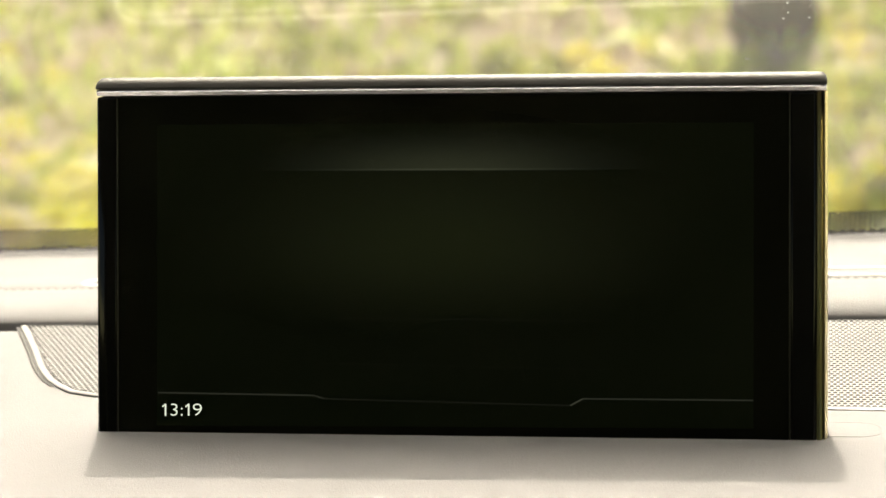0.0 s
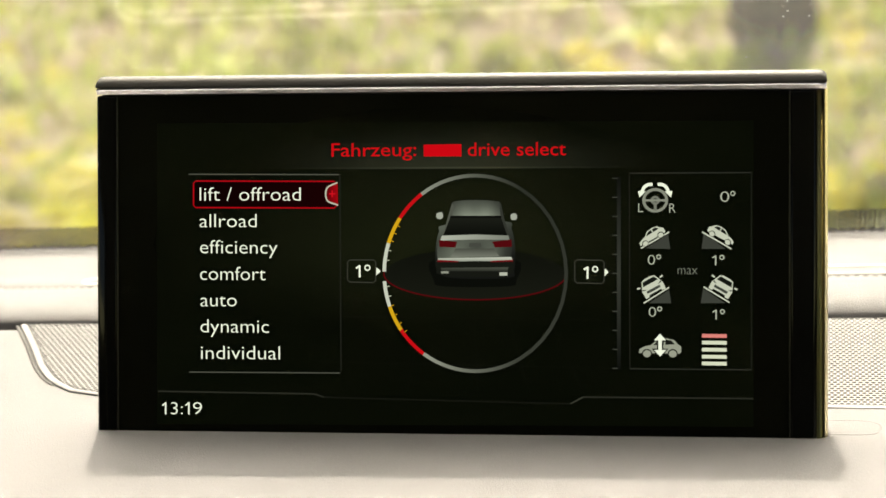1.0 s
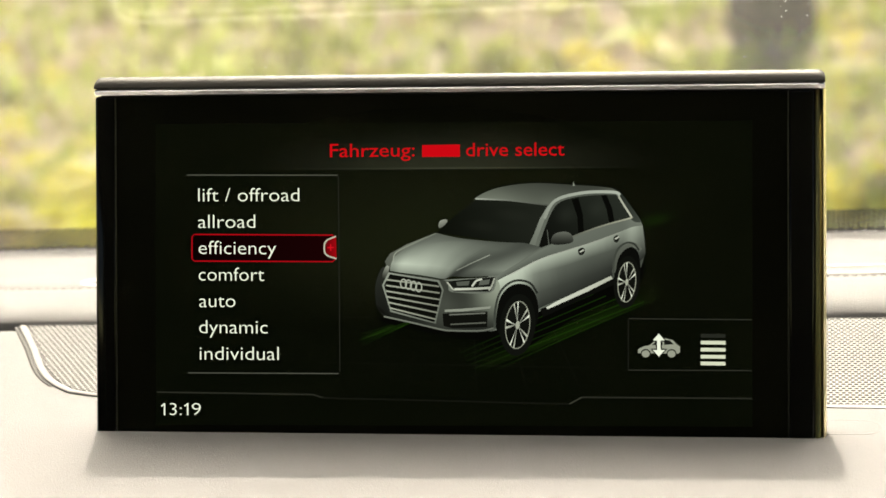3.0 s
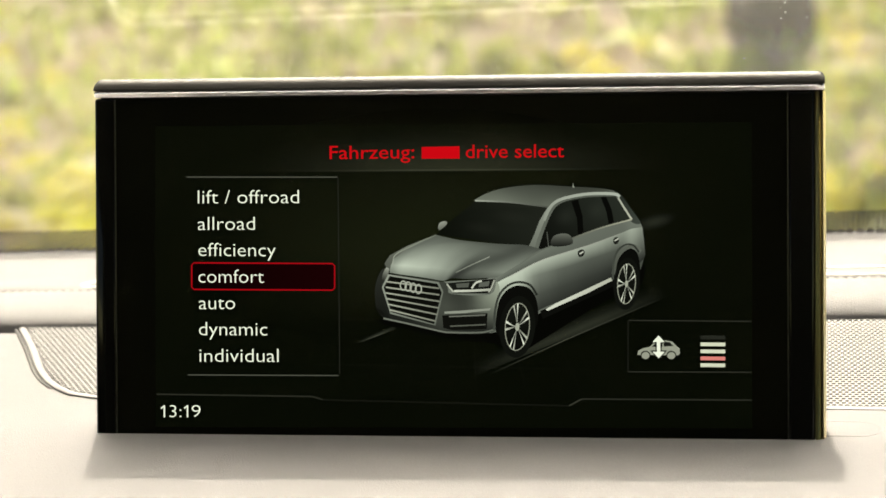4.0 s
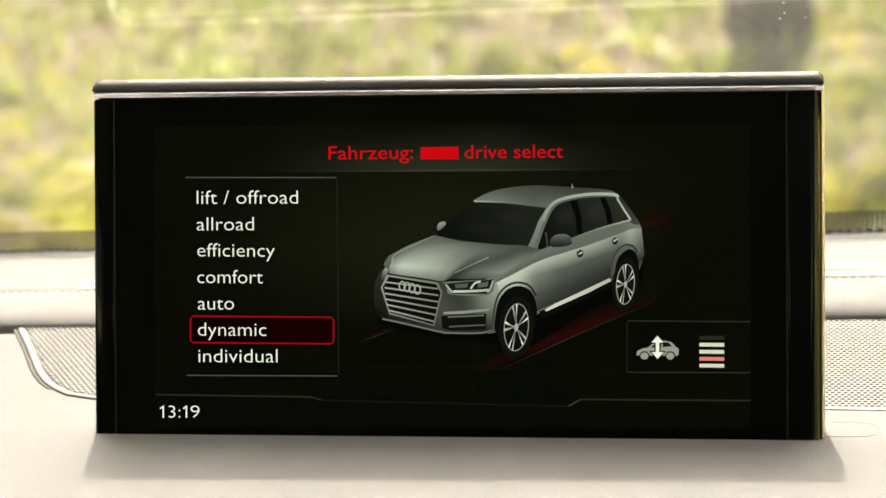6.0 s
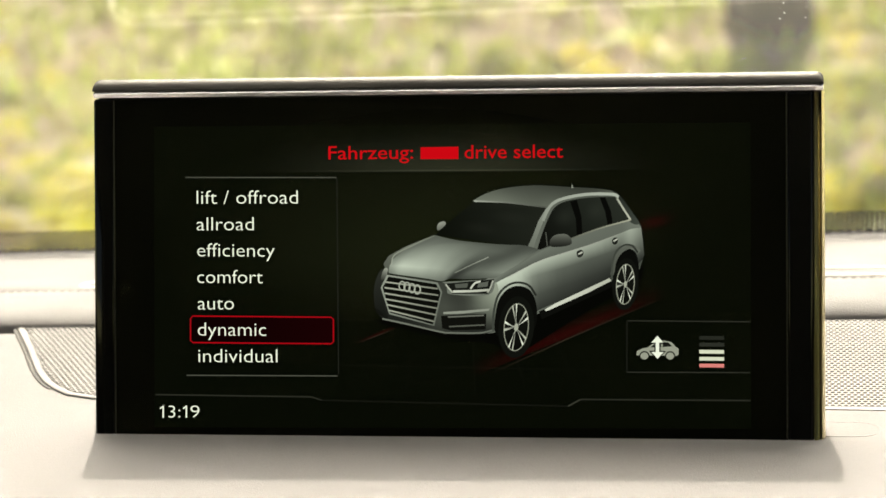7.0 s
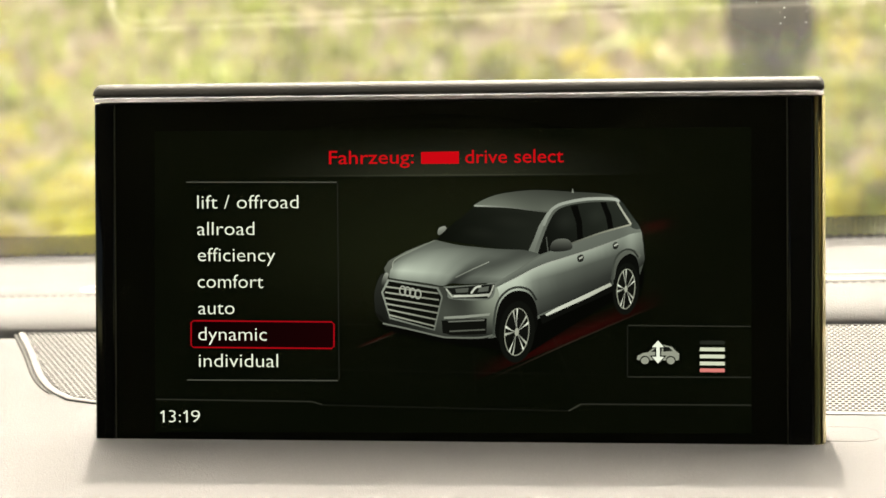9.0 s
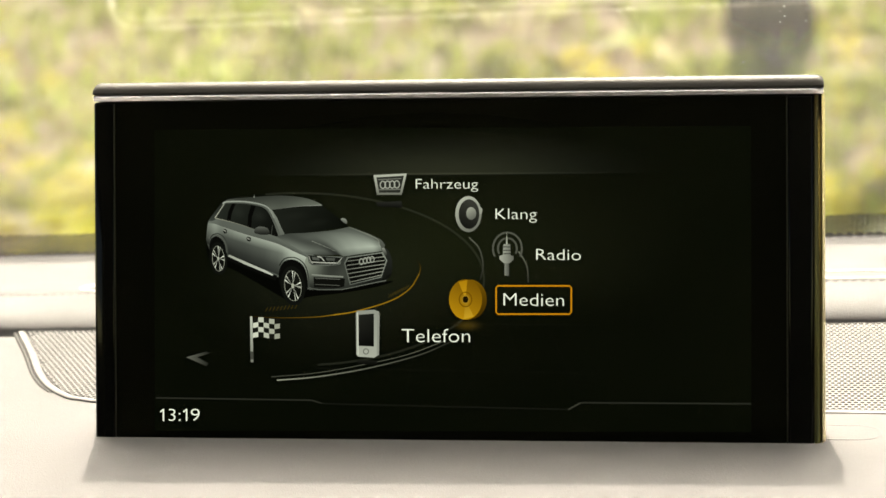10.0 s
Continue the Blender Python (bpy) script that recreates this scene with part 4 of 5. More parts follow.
for s in (1, -1):
    stroke("turn_arrow", [(wc[0] + s * x, wc[1] + z) for x, z in ((0.8, 5.0), (2.2, 4.9), (3.4, 4.1), (4.2, 2.6))], 1.0, WHITE, readings)
    fill("turn_head", [(wc[0] + s * 3.0, wc[1] + 2.8), (wc[0] + s * 5.4, wc[1] + 2.9), (wc[0] + s * 4.9, wc[1] + 0.9)], WHITE, readings)
PALE = (186, 187, 174)
for body, span, tall in (("L", [(58.26, 70.11), (59.86, 70.11)], 2.9), ("R", [(67.98, 69.92), (69.92, 69.92)], 2.9), ("0\u00b0", [(83.82, 73.26), (88.37, 73.25)], 3.3), ("0\u00b0", [(61.22, 53.64), (65.29, 53.65)], 3.1),
                         ("1\u00b0", [(81.31, 53.50), (84.99, 53.51)], 3.1), ("max", [(70.57, 50.65), (76.73, 50.67)], 3.0), ("0\u00b0", [(61.52, 37.34), (65.59, 37.36)], 3.1), ("1\u00b0", [(81.44, 36.56), (85.12, 36.58)], 3.1)):
    (a, z), (b, _) = span
    if body[-1] == "\u00b0":
        degree(readings, (b - 0.65, z + tall * 0.8), 0.62, PALE)
        if body[0] == "1":
            figure_one(readings, [(a, z), (a + 1.3, z)], tall, PALE, 0.42)
        else:
            text("letter", "0", [(a, z), (b - 1.75, z)], tall, PALE, readings)
    else:
        text("letter", body, span, tall, (120, 121, 112) if body == "max" else PALE, readings)
for pts, line, at, turn, flip in (([(60.53, 58.77), (67.61, 63.20), (68.30, 58.61)], [(59.11, 58.77), (67.96, 63.91)], [(63.19, 61.25)][0], 0.52, 1), ([(77.98, 58.62), (78.70, 63.56), (85.53, 58.63)], [(78.18, 63.91), (87.28, 58.63)], [(83.44, 61.62)][0], -0.50, -1)):
    fill("wedge", pts, (64, 65, 60), readings)
    stroke("slope", line, 0.42, (210, 210, 196), readings)
    little_car(readings, at, 25 * MM, (206, 206, 192), turn, flip)


def little_front(parent, at, size, turn):
    """A small car seen from the front, leaning."""
    def put(p):
        x, z = p[0] * size, p[1] * size
        return at[0] + x * math.cos(turn) - z * math.sin(turn), at[1] + x * math.sin(turn) + z * math.cos(turn)
    fill("body", [put(p) for p in [(-0.92, 0), (-0.6, 0), (-0.55, 0.15), (0.55, 0.15), (0.6, 0), (0.92, 0), (0.95, 0.62), (0.82, 0.92), (0.6, 1.4), (0.3, 1.5), (-0.3, 1.5), (-0.6, 1.4), (-0.82, 0.92), (-0.95, 0.62)]],
         (206, 206, 192), parent)
    fill("glass", [put(p) for p in [(-0.7, 0.96), (-0.52, 1.34), (0.52, 1.34), (0.7, 0.96)]], (24, 25, 22), parent)
    fill("mouth", [put(p) for p in [(-0.6, 0.30), (0.6, 0.30), (0.62, 0.52), (-0.62, 0.52)]], (70, 71, 66), parent)
    for s in (1, -1):
        fill("lamp", [put(p) for p in [(s * 0.85, 0.66), (s * 0.5, 0.62), (s * 0.85, 0.80)]], (40, 41, 38), parent)
        fill("ear", [put(p) for p in [(s * 0.92, 0.96), (s * 1.2, 0.98), (s * 1.18, 1.14), (s * 0.92, 1.08)]], (206, 206, 192), parent)


for pts, line, at, turn in (([(61.54, 41.60), (67.91, 45.87), (68.60, 41.63)], [(59.94, 41.59), (67.91, 46.58)], [(63.84, 44.62)][0], 0.50), ([(77.76, 41.66), (78.48, 46.26), (85.49, 41.70)], [(78.65, 46.79), (86.71, 41.88)], [(83.21, 44.69)][0], -0.52)):
    fill("wedge", pts, (64, 65, 60), readings)
    stroke("slope", line, 0.42, (210, 210, 196), readings)
    little_front(readings, at, 21 * MM, turn)


# ---- driving page ----
def wheel_picture(parent, c, rx, rz, turn, xf, k):
    fill("tyre", oval(c, rx * 1.42, rz * 1.26, 28, turn), (17, 18, 15), parent, xf=xf)
    fill("rim_well", oval(c, rx, rz, 28, turn), (24, 25, 21), parent, (12, 12, 10), [(c[0], c[1] + rz), (c[0], c[1] - rz)], xf=xf)
    stroke("rim_edge", oval(c, rx * 0.96, rz * 0.96, 28, turn), 0.30 * k, (150, 150, 138), parent, True, xf=xf)

    def on(a, r):
        x, z = rx * r * math.cos(a), rz * r * math.sin(a)
        return c[0] + x * math.cos(turn) - z * math.sin(turn), c[1] + x * math.sin(turn) + z * math.cos(turn)
    for i in range(5):
        for s in (-1, 1):
            a = radians(90 + 72 * i + 18) + s * 0.17
            bright = 248 if s < 0 else 196
            fill("spoke", [on(a - s * 0.30, 0.14), on(a + s * 0.02, 0.2), on(a + 0.055, 0.95), on(a - 0.055, 0.95)], (bright - 105, bright - 105, bright - 112), parent,
                 (bright, bright, bright - 12), [c, on(a, 0.93)], xf=xf)
    fill("hub", oval(c, rx * 0.17, rz * 0.17, 12, turn), (172, 172, 160), parent, xf=xf)


def car_three_quarter(parent, xf=plain, k=1.0, dim=1.0):
    """A silver off-road estate car seen from the front quarter, panel by panel."""
    def shade(c):
        return tuple(v * dim for v in c) if c else None

    def f(name, pts, c0, c1=None, axis=None, smooth=True):
        fill(name, pts, shade(c0), parent, shade(c1), axis, smooth, xf)

    def s(name, pts, w, c, ends=None):
        stroke(name, pts, w * k, shade(c), parent, xf=xf, ends=shade(ends))

    def g(pt, rx, rz, c, turn):
        flip = 1 if k == 1.0 else -1
        soft("sheen", xf(pt), rx * MM * (1 if k == 1.0 else 0.70), rz * MM * (1 if k == 1.0 else 0.65), shade(c), parent, turn=radians(turn) * flip)
    f("under_shadow", [(-24.78, 37.10), (-18.23, 34.24), (-1.90, 31.05), (14.34, 28.95), (20.61, 25.40), (25.11, 28.45), (48.37, 42.74), (58.67, 46.82), (60.46, 54.26), (50.18, 52.50), (25.16, 41.83), (-3.69, 35.53)], (6, 6, 4))
    f("body_base", [(24.15, 59.30), (30.29, 72.29), (33.33, 74.76), (46.71, 77.00), (53.27, 75.90), (56.98, 71.10), (59.44, 67.19), (60.66, 62.23), (60.82, 56.92), (59.57, 52.85), (51.05, 49.31), (29.09, 39.69), (17.95, 33.79), (12.19, 32.70), (-2.26, 32.66), (-2.91, 48.97), (10.82, 49.68), (18.03, 54.32)], (112, 115, 108), (78, 81, 75), [(18.02, 52.53), (53.73, 52.50)], False)
    # flank from the front wing to the tail: a shoulder crease with the light on its lower side
    ruled("upper_flank", [
        [(14.2, 50.3), (20.5, 53.7), (27.7, 58.3), (35.8, 61.7), (44.7, 64.7), (52.7, 67.3), (56.8, 68.5), (59.4, 67.6)],
        [(14.2, 48.7), (20.5, 51.9), (27.7, 55.5), (35.8, 58.1), (44.7, 61.0), (53.2, 64.1), (56.8, 65.5), (60.1, 66.0)]],
        [(112, 108, 108, 104, 102, 100, 110, 118), (92, 88, 92, 96, 98, 98, 106, 106)], parent, xf, dim)
    ruled("flank", [
        [(14.2, 48.7), (20.5, 51.9), (27.7, 55.5), (35.8, 58.1), (44.7, 61.0), (53.2, 64.1), (56.8, 65.5), (60.1, 66.0)],
        [(14.2, 45.1), (20.5, 48.7), (27.7, 51.2), (35.7, 53.3), (44.3, 56.2), (52.1, 58.8), (56.7, 61.5), (60.6, 61.8)],
        [(13.8, 38.0), (20.5, 41.6), (28.0, 45.1), (35.7, 47.6), (44.3, 50.6), (52.1, 53.8), (56.7, 56.5), (61.0, 57.5)],
        [(12.0, 32.6), (20.4, 36.2), (28.2, 40.3), (35.7, 43.5), (44.3, 47.1), (50.9, 49.9), (56.7, 52.6), (60.6, 56.1)]],
        [(182, 180, 168, 160, 152, 132, 150, 128), (150, 168, 112, 92, 86, 84, 126, 100), (104, 116, 78, 68, 62, 58, 76, 66), (80, 78, 56, 54, 50, 46, 56, 46)], parent, xf, dim)
    s("shoulder_crease", [(17.8, 50.3), (27.7, 55.3), (35.8, 58.0), (44.7, 60.8), (52.9, 63.8)], 0.35, (196, 197, 188), (150, 151, 143))
    # roof and cabin
    toned("roof", [(6.77, 74.54), (6.77, 74.54), (10.56, 76.66), (16.33, 78.42), (26.20, 79.43), (37.81, 78.83), (46.71, 78.24), (51.68, 77.33), (53.27, 76.08), (53.27, 76.08), (46.70, 76.82), (37.80, 76.16), (33.33, 74.76), (30.65, 72.46), (30.65, 72.46), (18.11, 73.95)],
          [(9.12, 75.42), (18.12, 77.51), (26.20, 78.72), (16.31, 74.85), (27.07, 73.55), (36.02, 77.42), (46.71, 77.53), (30.65, 73.17), (52.03, 76.62)], (112, 92, 82, 112, 98, 80, 78, 104, 100), parent, xf, dim=dim)
    s("roof_edge", [(7.31, 74.54), (12.71, 74.33), (19.00, 73.94), (30.29, 72.46)], 0.5, (176, 178, 170), (84, 86, 80))
    f("rear_pillar", [(51.32, 77.33), (53.45, 76.08), (56.98, 71.28), (59.62, 67.19), (56.61, 67.74), (54.50, 72.35)], (40, 43, 39), (64, 68, 63), [(52.92, 76.44), (58.73, 67.55)])
    f("windscreen", [(6.95, 74.18), (6.95, 74.18), (18.11, 73.59), (30.29, 72.11), (30.29, 72.11), (27.95, 68.20), (25.60, 62.33), (24.87, 60.19), (24.87, 60.19), (14.46, 61.11), (3.65, 62.57), (-5.02, 63.85), (-5.02, 63.85), (0.07, 68.67)], (15, 17, 12), (30, 32, 27), [(0.04, 63.30), (18.10, 73.06)])
    g([(18.99, 69.48)][0], 45, 16, (10, 10, 8), -8)
    g([(9.08, 65.95)][0], 40, 14, (9, 9, 7), -8)
    f("front_pillar", [(30.29, 72.29), (31.90, 72.99), (29.38, 68.20), (27.03, 62.33), (26.12, 59.30), (23.97, 59.30), (25.96, 63.58), (27.77, 68.20)], (146, 149, 141), (112, 115, 108), [(30.64, 72.11), (25.23, 59.66)], False)
    f("side_glass", [(27.20, 58.76), (27.20, 58.76), (28.83, 63.92), (30.99, 69.26), (33.15, 72.63), (36.72, 74.39), (43.14, 75.42), (50.61, 75.56), (52.38, 74.84), (56.61, 68.44), (56.61, 68.44), (46.67, 65.82), (35.97, 61.95)], (15, 16, 13), (38, 41, 36), [(28.81, 59.65), (48.47, 73.80)])
    g([(35.99, 69.41)][0], 26, 22, (20, 21, 18), 20)
    g([(45.80, 71.15)][0], 24, 20, (17, 18, 15), 20)
    f("middle_pillar", [(37.79, 74.21), (39.94, 74.73), (41.34, 69.57), (41.68, 63.71), (39.89, 63.18), (39.56, 68.87)], (10, 10, 8), smooth=False)
    f("rear_post", [(47.06, 75.58), (48.83, 75.57), (50.59, 71.31), (51.29, 66.87), (49.69, 66.34), (48.82, 70.96)], (10, 10, 8), smooth=False)
    s("roof_rail", [(29.20, 68.20), (30.64, 71.39), (32.44, 73.70), (36.01, 75.28), (43.15, 76.49), (51.14, 76.45), (53.09, 75.55)], 0.95, (150, 153, 145), (186, 189, 181))
    s("window_trim", [(52.56, 75.20), (54.50, 72.00), (56.79, 68.44)], 0.6, (176, 176, 164), (196, 194, 180))
    s("window_trim", [(56.79, 68.44), (46.67, 65.64), (35.97, 61.77)], 0.5, (176, 174, 158), (96, 97, 90))
    s("window_divider", [(30.60, 60.00), (30.08, 64.63)], 0.3, (84, 86, 80))
    f("aerial", [(38.17, 78.47), (38.35, 80.07), (38.88, 78.47)], (140, 142, 134), smooth=False)
    # bonnet and nose
    f("far_wing", [(-21.8, 54.8), (-20.1, 57.3), (-14.7, 60.2), (-5.2, 63.9), (-14.3, 59.0), (-18.5, 56.1), (-19.8, 52.0), (-21.3, 53.4)], (92, 94, 87), (126, 128, 119), [(-21.3, 53.4), (-11.0, 61.3)], False)
    ruled("bonnet", [
        [(-20.2, 51.8), (-16.5, 51.2), (-11.1, 50.5), (-6.6, 49.8), (-2.9, 49.2), (-0.2, 50.0), (5.2, 49.8), (14.2, 50.3)],
        [(-19.8, 54.1), (-15.6, 54.1), (-10.2, 53.6), (-5.6, 53.4), (-1.1, 52.6), (2.5, 51.9), (7.9, 52.3), (16.9, 51.9)],
        [(-18.7, 56.3), (-14.3, 56.8), (-8.3, 57.3), (-2.9, 57.3), (2.5, 56.2), (7.0, 55.5), (12.4, 55.5), (21.1, 54.4)],
        [(-14.3, 59.3), (-10.1, 60.0), (-4.7, 60.7), (1.3, 60.9), (8.0, 60.0), (12.8, 58.7), (18.7, 57.8), (25.0, 57.3)],
        [(-5.2, 63.8), (-2.0, 63.0), (2.5, 62.1), (7.0, 61.6), (13.4, 61.0), (18.8, 60.7), (23.2, 60.5), (28.2, 59.2)]],
        [(112, 132, 126, 116, 104, 54, 72, 96), (142, 178, 170, 156, 134, 62, 100, 124), (122, 142, 146, 138, 120, 84, 80, 116), (104, 114, 114, 108, 100, 94, 80, 100), (90, 92, 88, 84, 80, 80, 74, 80)], parent, xf, dim)
    s("bonnet_crease", [(1.08, 51.84), (6.33, 54.34), (11.93, 56.83)], 0.3, (128, 131, 122), (158, 160, 151))
    s("bonnet_edge", [(-19.23, 54.37), (-18.12, 57.60), (-11.75, 60.82), (-5.39, 63.67)], 0.35, (168, 171, 160), (120, 123, 114))
    toned("nose", [(-21.07, 51.49), (-19.97, 51.49), (-2.73, 48.79), (-1.47, 46.82), (-0.03, 45.03), (11.88, 44.86), (14.05, 48.97), (15.12, 45.39), (14.01, 38.24), (12.91, 33.59), (8.04, 32.33), (-1.89, 32.84), (-10.95, 34.97), (-21.13, 37.11), (-24.04, 39.62), (-24.75, 43.58), (-24.73, 48.08), (-22.88, 52.58)],
          [(-1.86, 41.80), (5.38, 43.60), (9.35, 42.53), (12.96, 45.75), (12.57, 38.24), (5.34, 33.04), (-2.79, 34.63), (-21.86, 38.19), (-23.65, 45.38), (-10.95, 34.61), (12.19, 33.95), (-0.04, 44.49), (8.07, 38.23)],
          (84, 76, 116, 140, 98, 54, 72, 46, 42, 52, 60, 70, 86), parent, xf, dim=dim)
    f("nose_side", [(-22.52, 52.93), (-21.07, 51.49), (-22.55, 46.82), (-21.12, 39.63), (-20.04, 37.11), (-24.04, 39.26), (-24.93, 43.58), (-24.73, 48.08)], (46, 47, 43), (24, 25, 22), [(-22.70, 52.58), (-22.77, 38.19)])
    f("grille_frame", [(-20.70, 51.31), (-4.36, 48.79), (-2.93, 45.75), (-5.51, 34.98), (-20.03, 38.73), (-22.73, 47.18)], (150, 153, 144), (104, 107, 100), [(-19.98, 50.78), (-5.51, 35.52)], False)
    f("grille", [(-20.16, 50.69), (-4.91, 48.26), (-3.47, 45.57), (-5.96, 35.52), (-19.76, 39.27), (-22.09, 47.18)], (15, 15, 12), smooth=False)
    for i in range(6):
        (a, b), (c, d) = [(-20.71, 48.98), (-4.91, 46.82), (-19.66, 39.99), (-6.05, 36.42)][:2], [(-20.71, 48.98), (-4.91, 46.82), (-19.66, 39.99), (-6.05, 36.42)][2:]
        down = i / 5
        bow = 1.2 * math.sin(math.pi * (0.15 + 0.7 * down))
        p, q = blend(a, c, down), blend(b, d, down)
        s("grille_slat", [(p[0] - bow, p[1]), (q[0] + bow, q[1])], 0.5, (172, 172, 160), (132, 132, 122))
    for at in [(-15.8, 47.7), (-14.2, 47.4), (-12.6, 47.0), (-10.9, 46.6)]:
        stroke("emblem_ring", [xf(p) for p in oval(at, 0.95, 1.45, 14)], 0.42 * k, shade((176, 177, 167)), parent, True)
    f("headlight", [(-2.19, 48.43), (13.70, 49.86), (12.97, 47.18), (11.88, 45.21), (0.15, 45.21)], (26, 27, 24), smooth=False)
    s("light_bar", [(0.51, 45.93), (7.20, 46.11), (12.24, 46.46)], 0.75, (214, 214, 204), (180, 180, 170))
    s("light_bar", [(-1.83, 48.25), (0.33, 45.57)], 0.5, (190, 190, 180))
    s("light_bar", [(6.12, 46.82), (7.57, 48.61), (9.37, 49.15)], 0.6, (210, 210, 200))
    s("light_bar", [(13.34, 49.50), (12.43, 47.00), (11.52, 45.57)], 0.5, (176, 176, 166))
    f("lamp_lens", [(1.06, 48.25), (5.40, 48.61), (5.03, 47.18), (1.42, 47.00)], (88, 90, 84), smooth=False)
    f("lamp_lens", [(8.65, 48.61), (11.89, 49.15), (11.53, 47.54), (8.28, 47.18)], (96, 98, 92), smooth=False)
    f("far_headlight", [(-22.53, 50.78), (-21.42, 53.29), (-20.33, 52.93), (-21.07, 50.42), (-22.35, 49.34)], (150, 151, 143), (60, 61, 56), [(-21.06, 52.93), (-22.17, 49.70)])
    f("bumper_fold", [(-2.59, 39.47), (3.56, 39.84), (12.22, 40.57), (11.86, 39.85), (3.56, 38.94), (-2.59, 38.76)], (150, 152, 143), smooth=False)
    f("intake", [(-3.32, 38.22), (11.13, 38.96), (10.93, 33.95), (-0.08, 33.56), (-2.98, 34.27)], (17, 17, 14), smooth=False)
    s("intake_slat", [(-1.15, 37.86), (10.41, 38.42)], 0.45, (110, 111, 104))
    s("intake_slat", [(-0.80, 34.82), (10.58, 35.38)], 0.45, (92, 93, 86))
    s("skid_edge", [(-22.23, 37.29), (-14.58, 35.68), (-3.70, 33.20), (-0.08, 32.85), (8.95, 32.87), (13.27, 33.77)], 0.55, (120, 122, 114), (104, 106, 99))
    f("side_intake", [(-24.76, 40.88), (-22.58, 39.62), (-21.49, 37.83), (-23.68, 38.54)], (20, 20, 17), smooth=False)
    # sill, arches, wheels
    f("sill_dark", [(27.84, 39.69), (50.88, 49.13), (51.23, 47.53), (28.73, 37.20)], (14, 14, 12), smooth=False)
    f("sill_strip", [(29.63, 40.23), (33.04, 42.19), (50.17, 50.20), (50.70, 49.31), (43.04, 45.40), (30.17, 39.70)], (222, 222, 212), (190, 190, 178), [(30.53, 40.41), (50.17, 49.66)], False)
    f("front_arch", [(13.99, 32.88), (14.01, 38.24), (15.11, 43.25), (17.64, 46.46), (20.88, 47.71), (24.46, 46.82), (26.60, 43.61), (27.30, 38.98), (26.57, 34.70), (23.33, 31.12), (17.94, 30.03)], (12, 12, 10))
    s("arch_lip", [(13.27, 33.60), (13.47, 38.96), (14.76, 44.32), (17.47, 47.54), (20.88, 48.78), (24.65, 47.89), (26.96, 44.68)], 0.7, (70, 73, 68), (40, 42, 38))

    f("rear_arch", [(51.23, 47.53), (51.24, 52.50), (52.32, 56.76), (54.46, 59.06), (56.94, 59.23), (58.70, 57.46), (59.40, 52.85), (58.67, 48.06), (55.47, 43.63)], (12, 12, 10))
    s("arch_flare", [(51.0, 51.2), (51.9, 55.8), (54.1, 58.8), (57.3, 60.0), (59.6, 58.3)], 1.2, (84, 86, 80), (104, 106, 99))
    s("arch_lip", [(50.88, 49.66), (51.07, 54.63), (52.33, 58.53), (54.82, 60.48), (57.30, 60.29), (59.06, 58.16)], 0.6, (74, 77, 71), (50, 52, 48))

    a, b = [(20.65, 34.68), (55.13, 48.24)]
    wheel_picture(parent, a, 22 * MM, 43 * MM, -0.10, xf, k)
    wheel_picture(parent, b, 16 * MM, 36 * MM, -0.08, xf, k)
    # mirrors and handles
    f("door_mirror", [(31.32, 60.71), (31.68, 62.49), (33.12, 63.73), (35.97, 64.08), (37.76, 63.19), (38.28, 61.05), (35.96, 60.17), (32.39, 60.00)], (104, 105, 99), (30, 31, 28), [(34.55, 63.91), (34.53, 59.99)])
    f("far_mirror", [(-4.47, 66.18), (-3.92, 67.61), (-2.29, 68.14), (-1.57, 67.42), (-2.84, 65.99), (-4.11, 65.28)], (160, 161, 153), (100, 101, 95), [(-3.56, 67.96), (-2.84, 65.45)])
    for pts in ([(39.88, 58.38), (41.31, 59.09), (42.02, 58.20), (41.48, 56.95), (40.23, 56.78)], [(51.10, 62.26), (52.16, 62.97), (52.87, 62.08), (52.33, 60.84), (51.27, 60.84)]):
        f("handle_recess", pts, (34, 35, 32))
    s("door_handle", [(40.41, 57.67), (41.66, 58.38)], 0.5, (190, 190, 180))
    s("door_handle", [(51.45, 61.73), (52.69, 62.43)], 0.5, (190, 190, 180))


car_page = layer("car_picture", 0.28, "silver off-road car seen from the front quarter")
car_three_quarter(car_page)


def trails(name, c, edge, label):
    """Two stripes of coloured light on the floor beside the car."""
    ob = layer(name, 0.22, label)
    for pts in ([(6.72, 18.90), (67.85, 44.17), (33.21, 40.06), (36.75, 31.69)], [(-31.40, 28.98), (-16.77, 34.96), (-22.79, 33.69), (-24.08, 31.52)]):
        band("stripe", pts[0], pts[1], ((pts[2][0] - pts[3][0]) * 0.6, (pts[2][1] - pts[3][1]) * 0.6), c, ob)
    soft("stripe", [(64.04, 67.71)][0], 46 * MM, 17 * MM, tuple(v * 0.8 for v in c), ob, turn=radians(14))
    ends = [(10.69, 19.10), (35.85, 30.62), (66.44, 43.82)]
    stroke("stripe_edge", ends[:2], 0.4, (0, 0, 0), ob, ends=edge, veil=True)
    stroke("stripe_edge", ends[1:], 0.4, edge, ob, ends=(0, 0, 0), veil=True)
    ends = [(-30.66, 29.34), (-24.44, 31.70), (-17.50, 34.42)]
    stroke("stripe_edge", ends[:2], 0.35, (0, 0, 0), ob, ends=edge, veil=True)
    stroke("stripe_edge", ends[1:], 0.35, edge, ob, ends=(0, 0, 0), veil=True)
    return ob


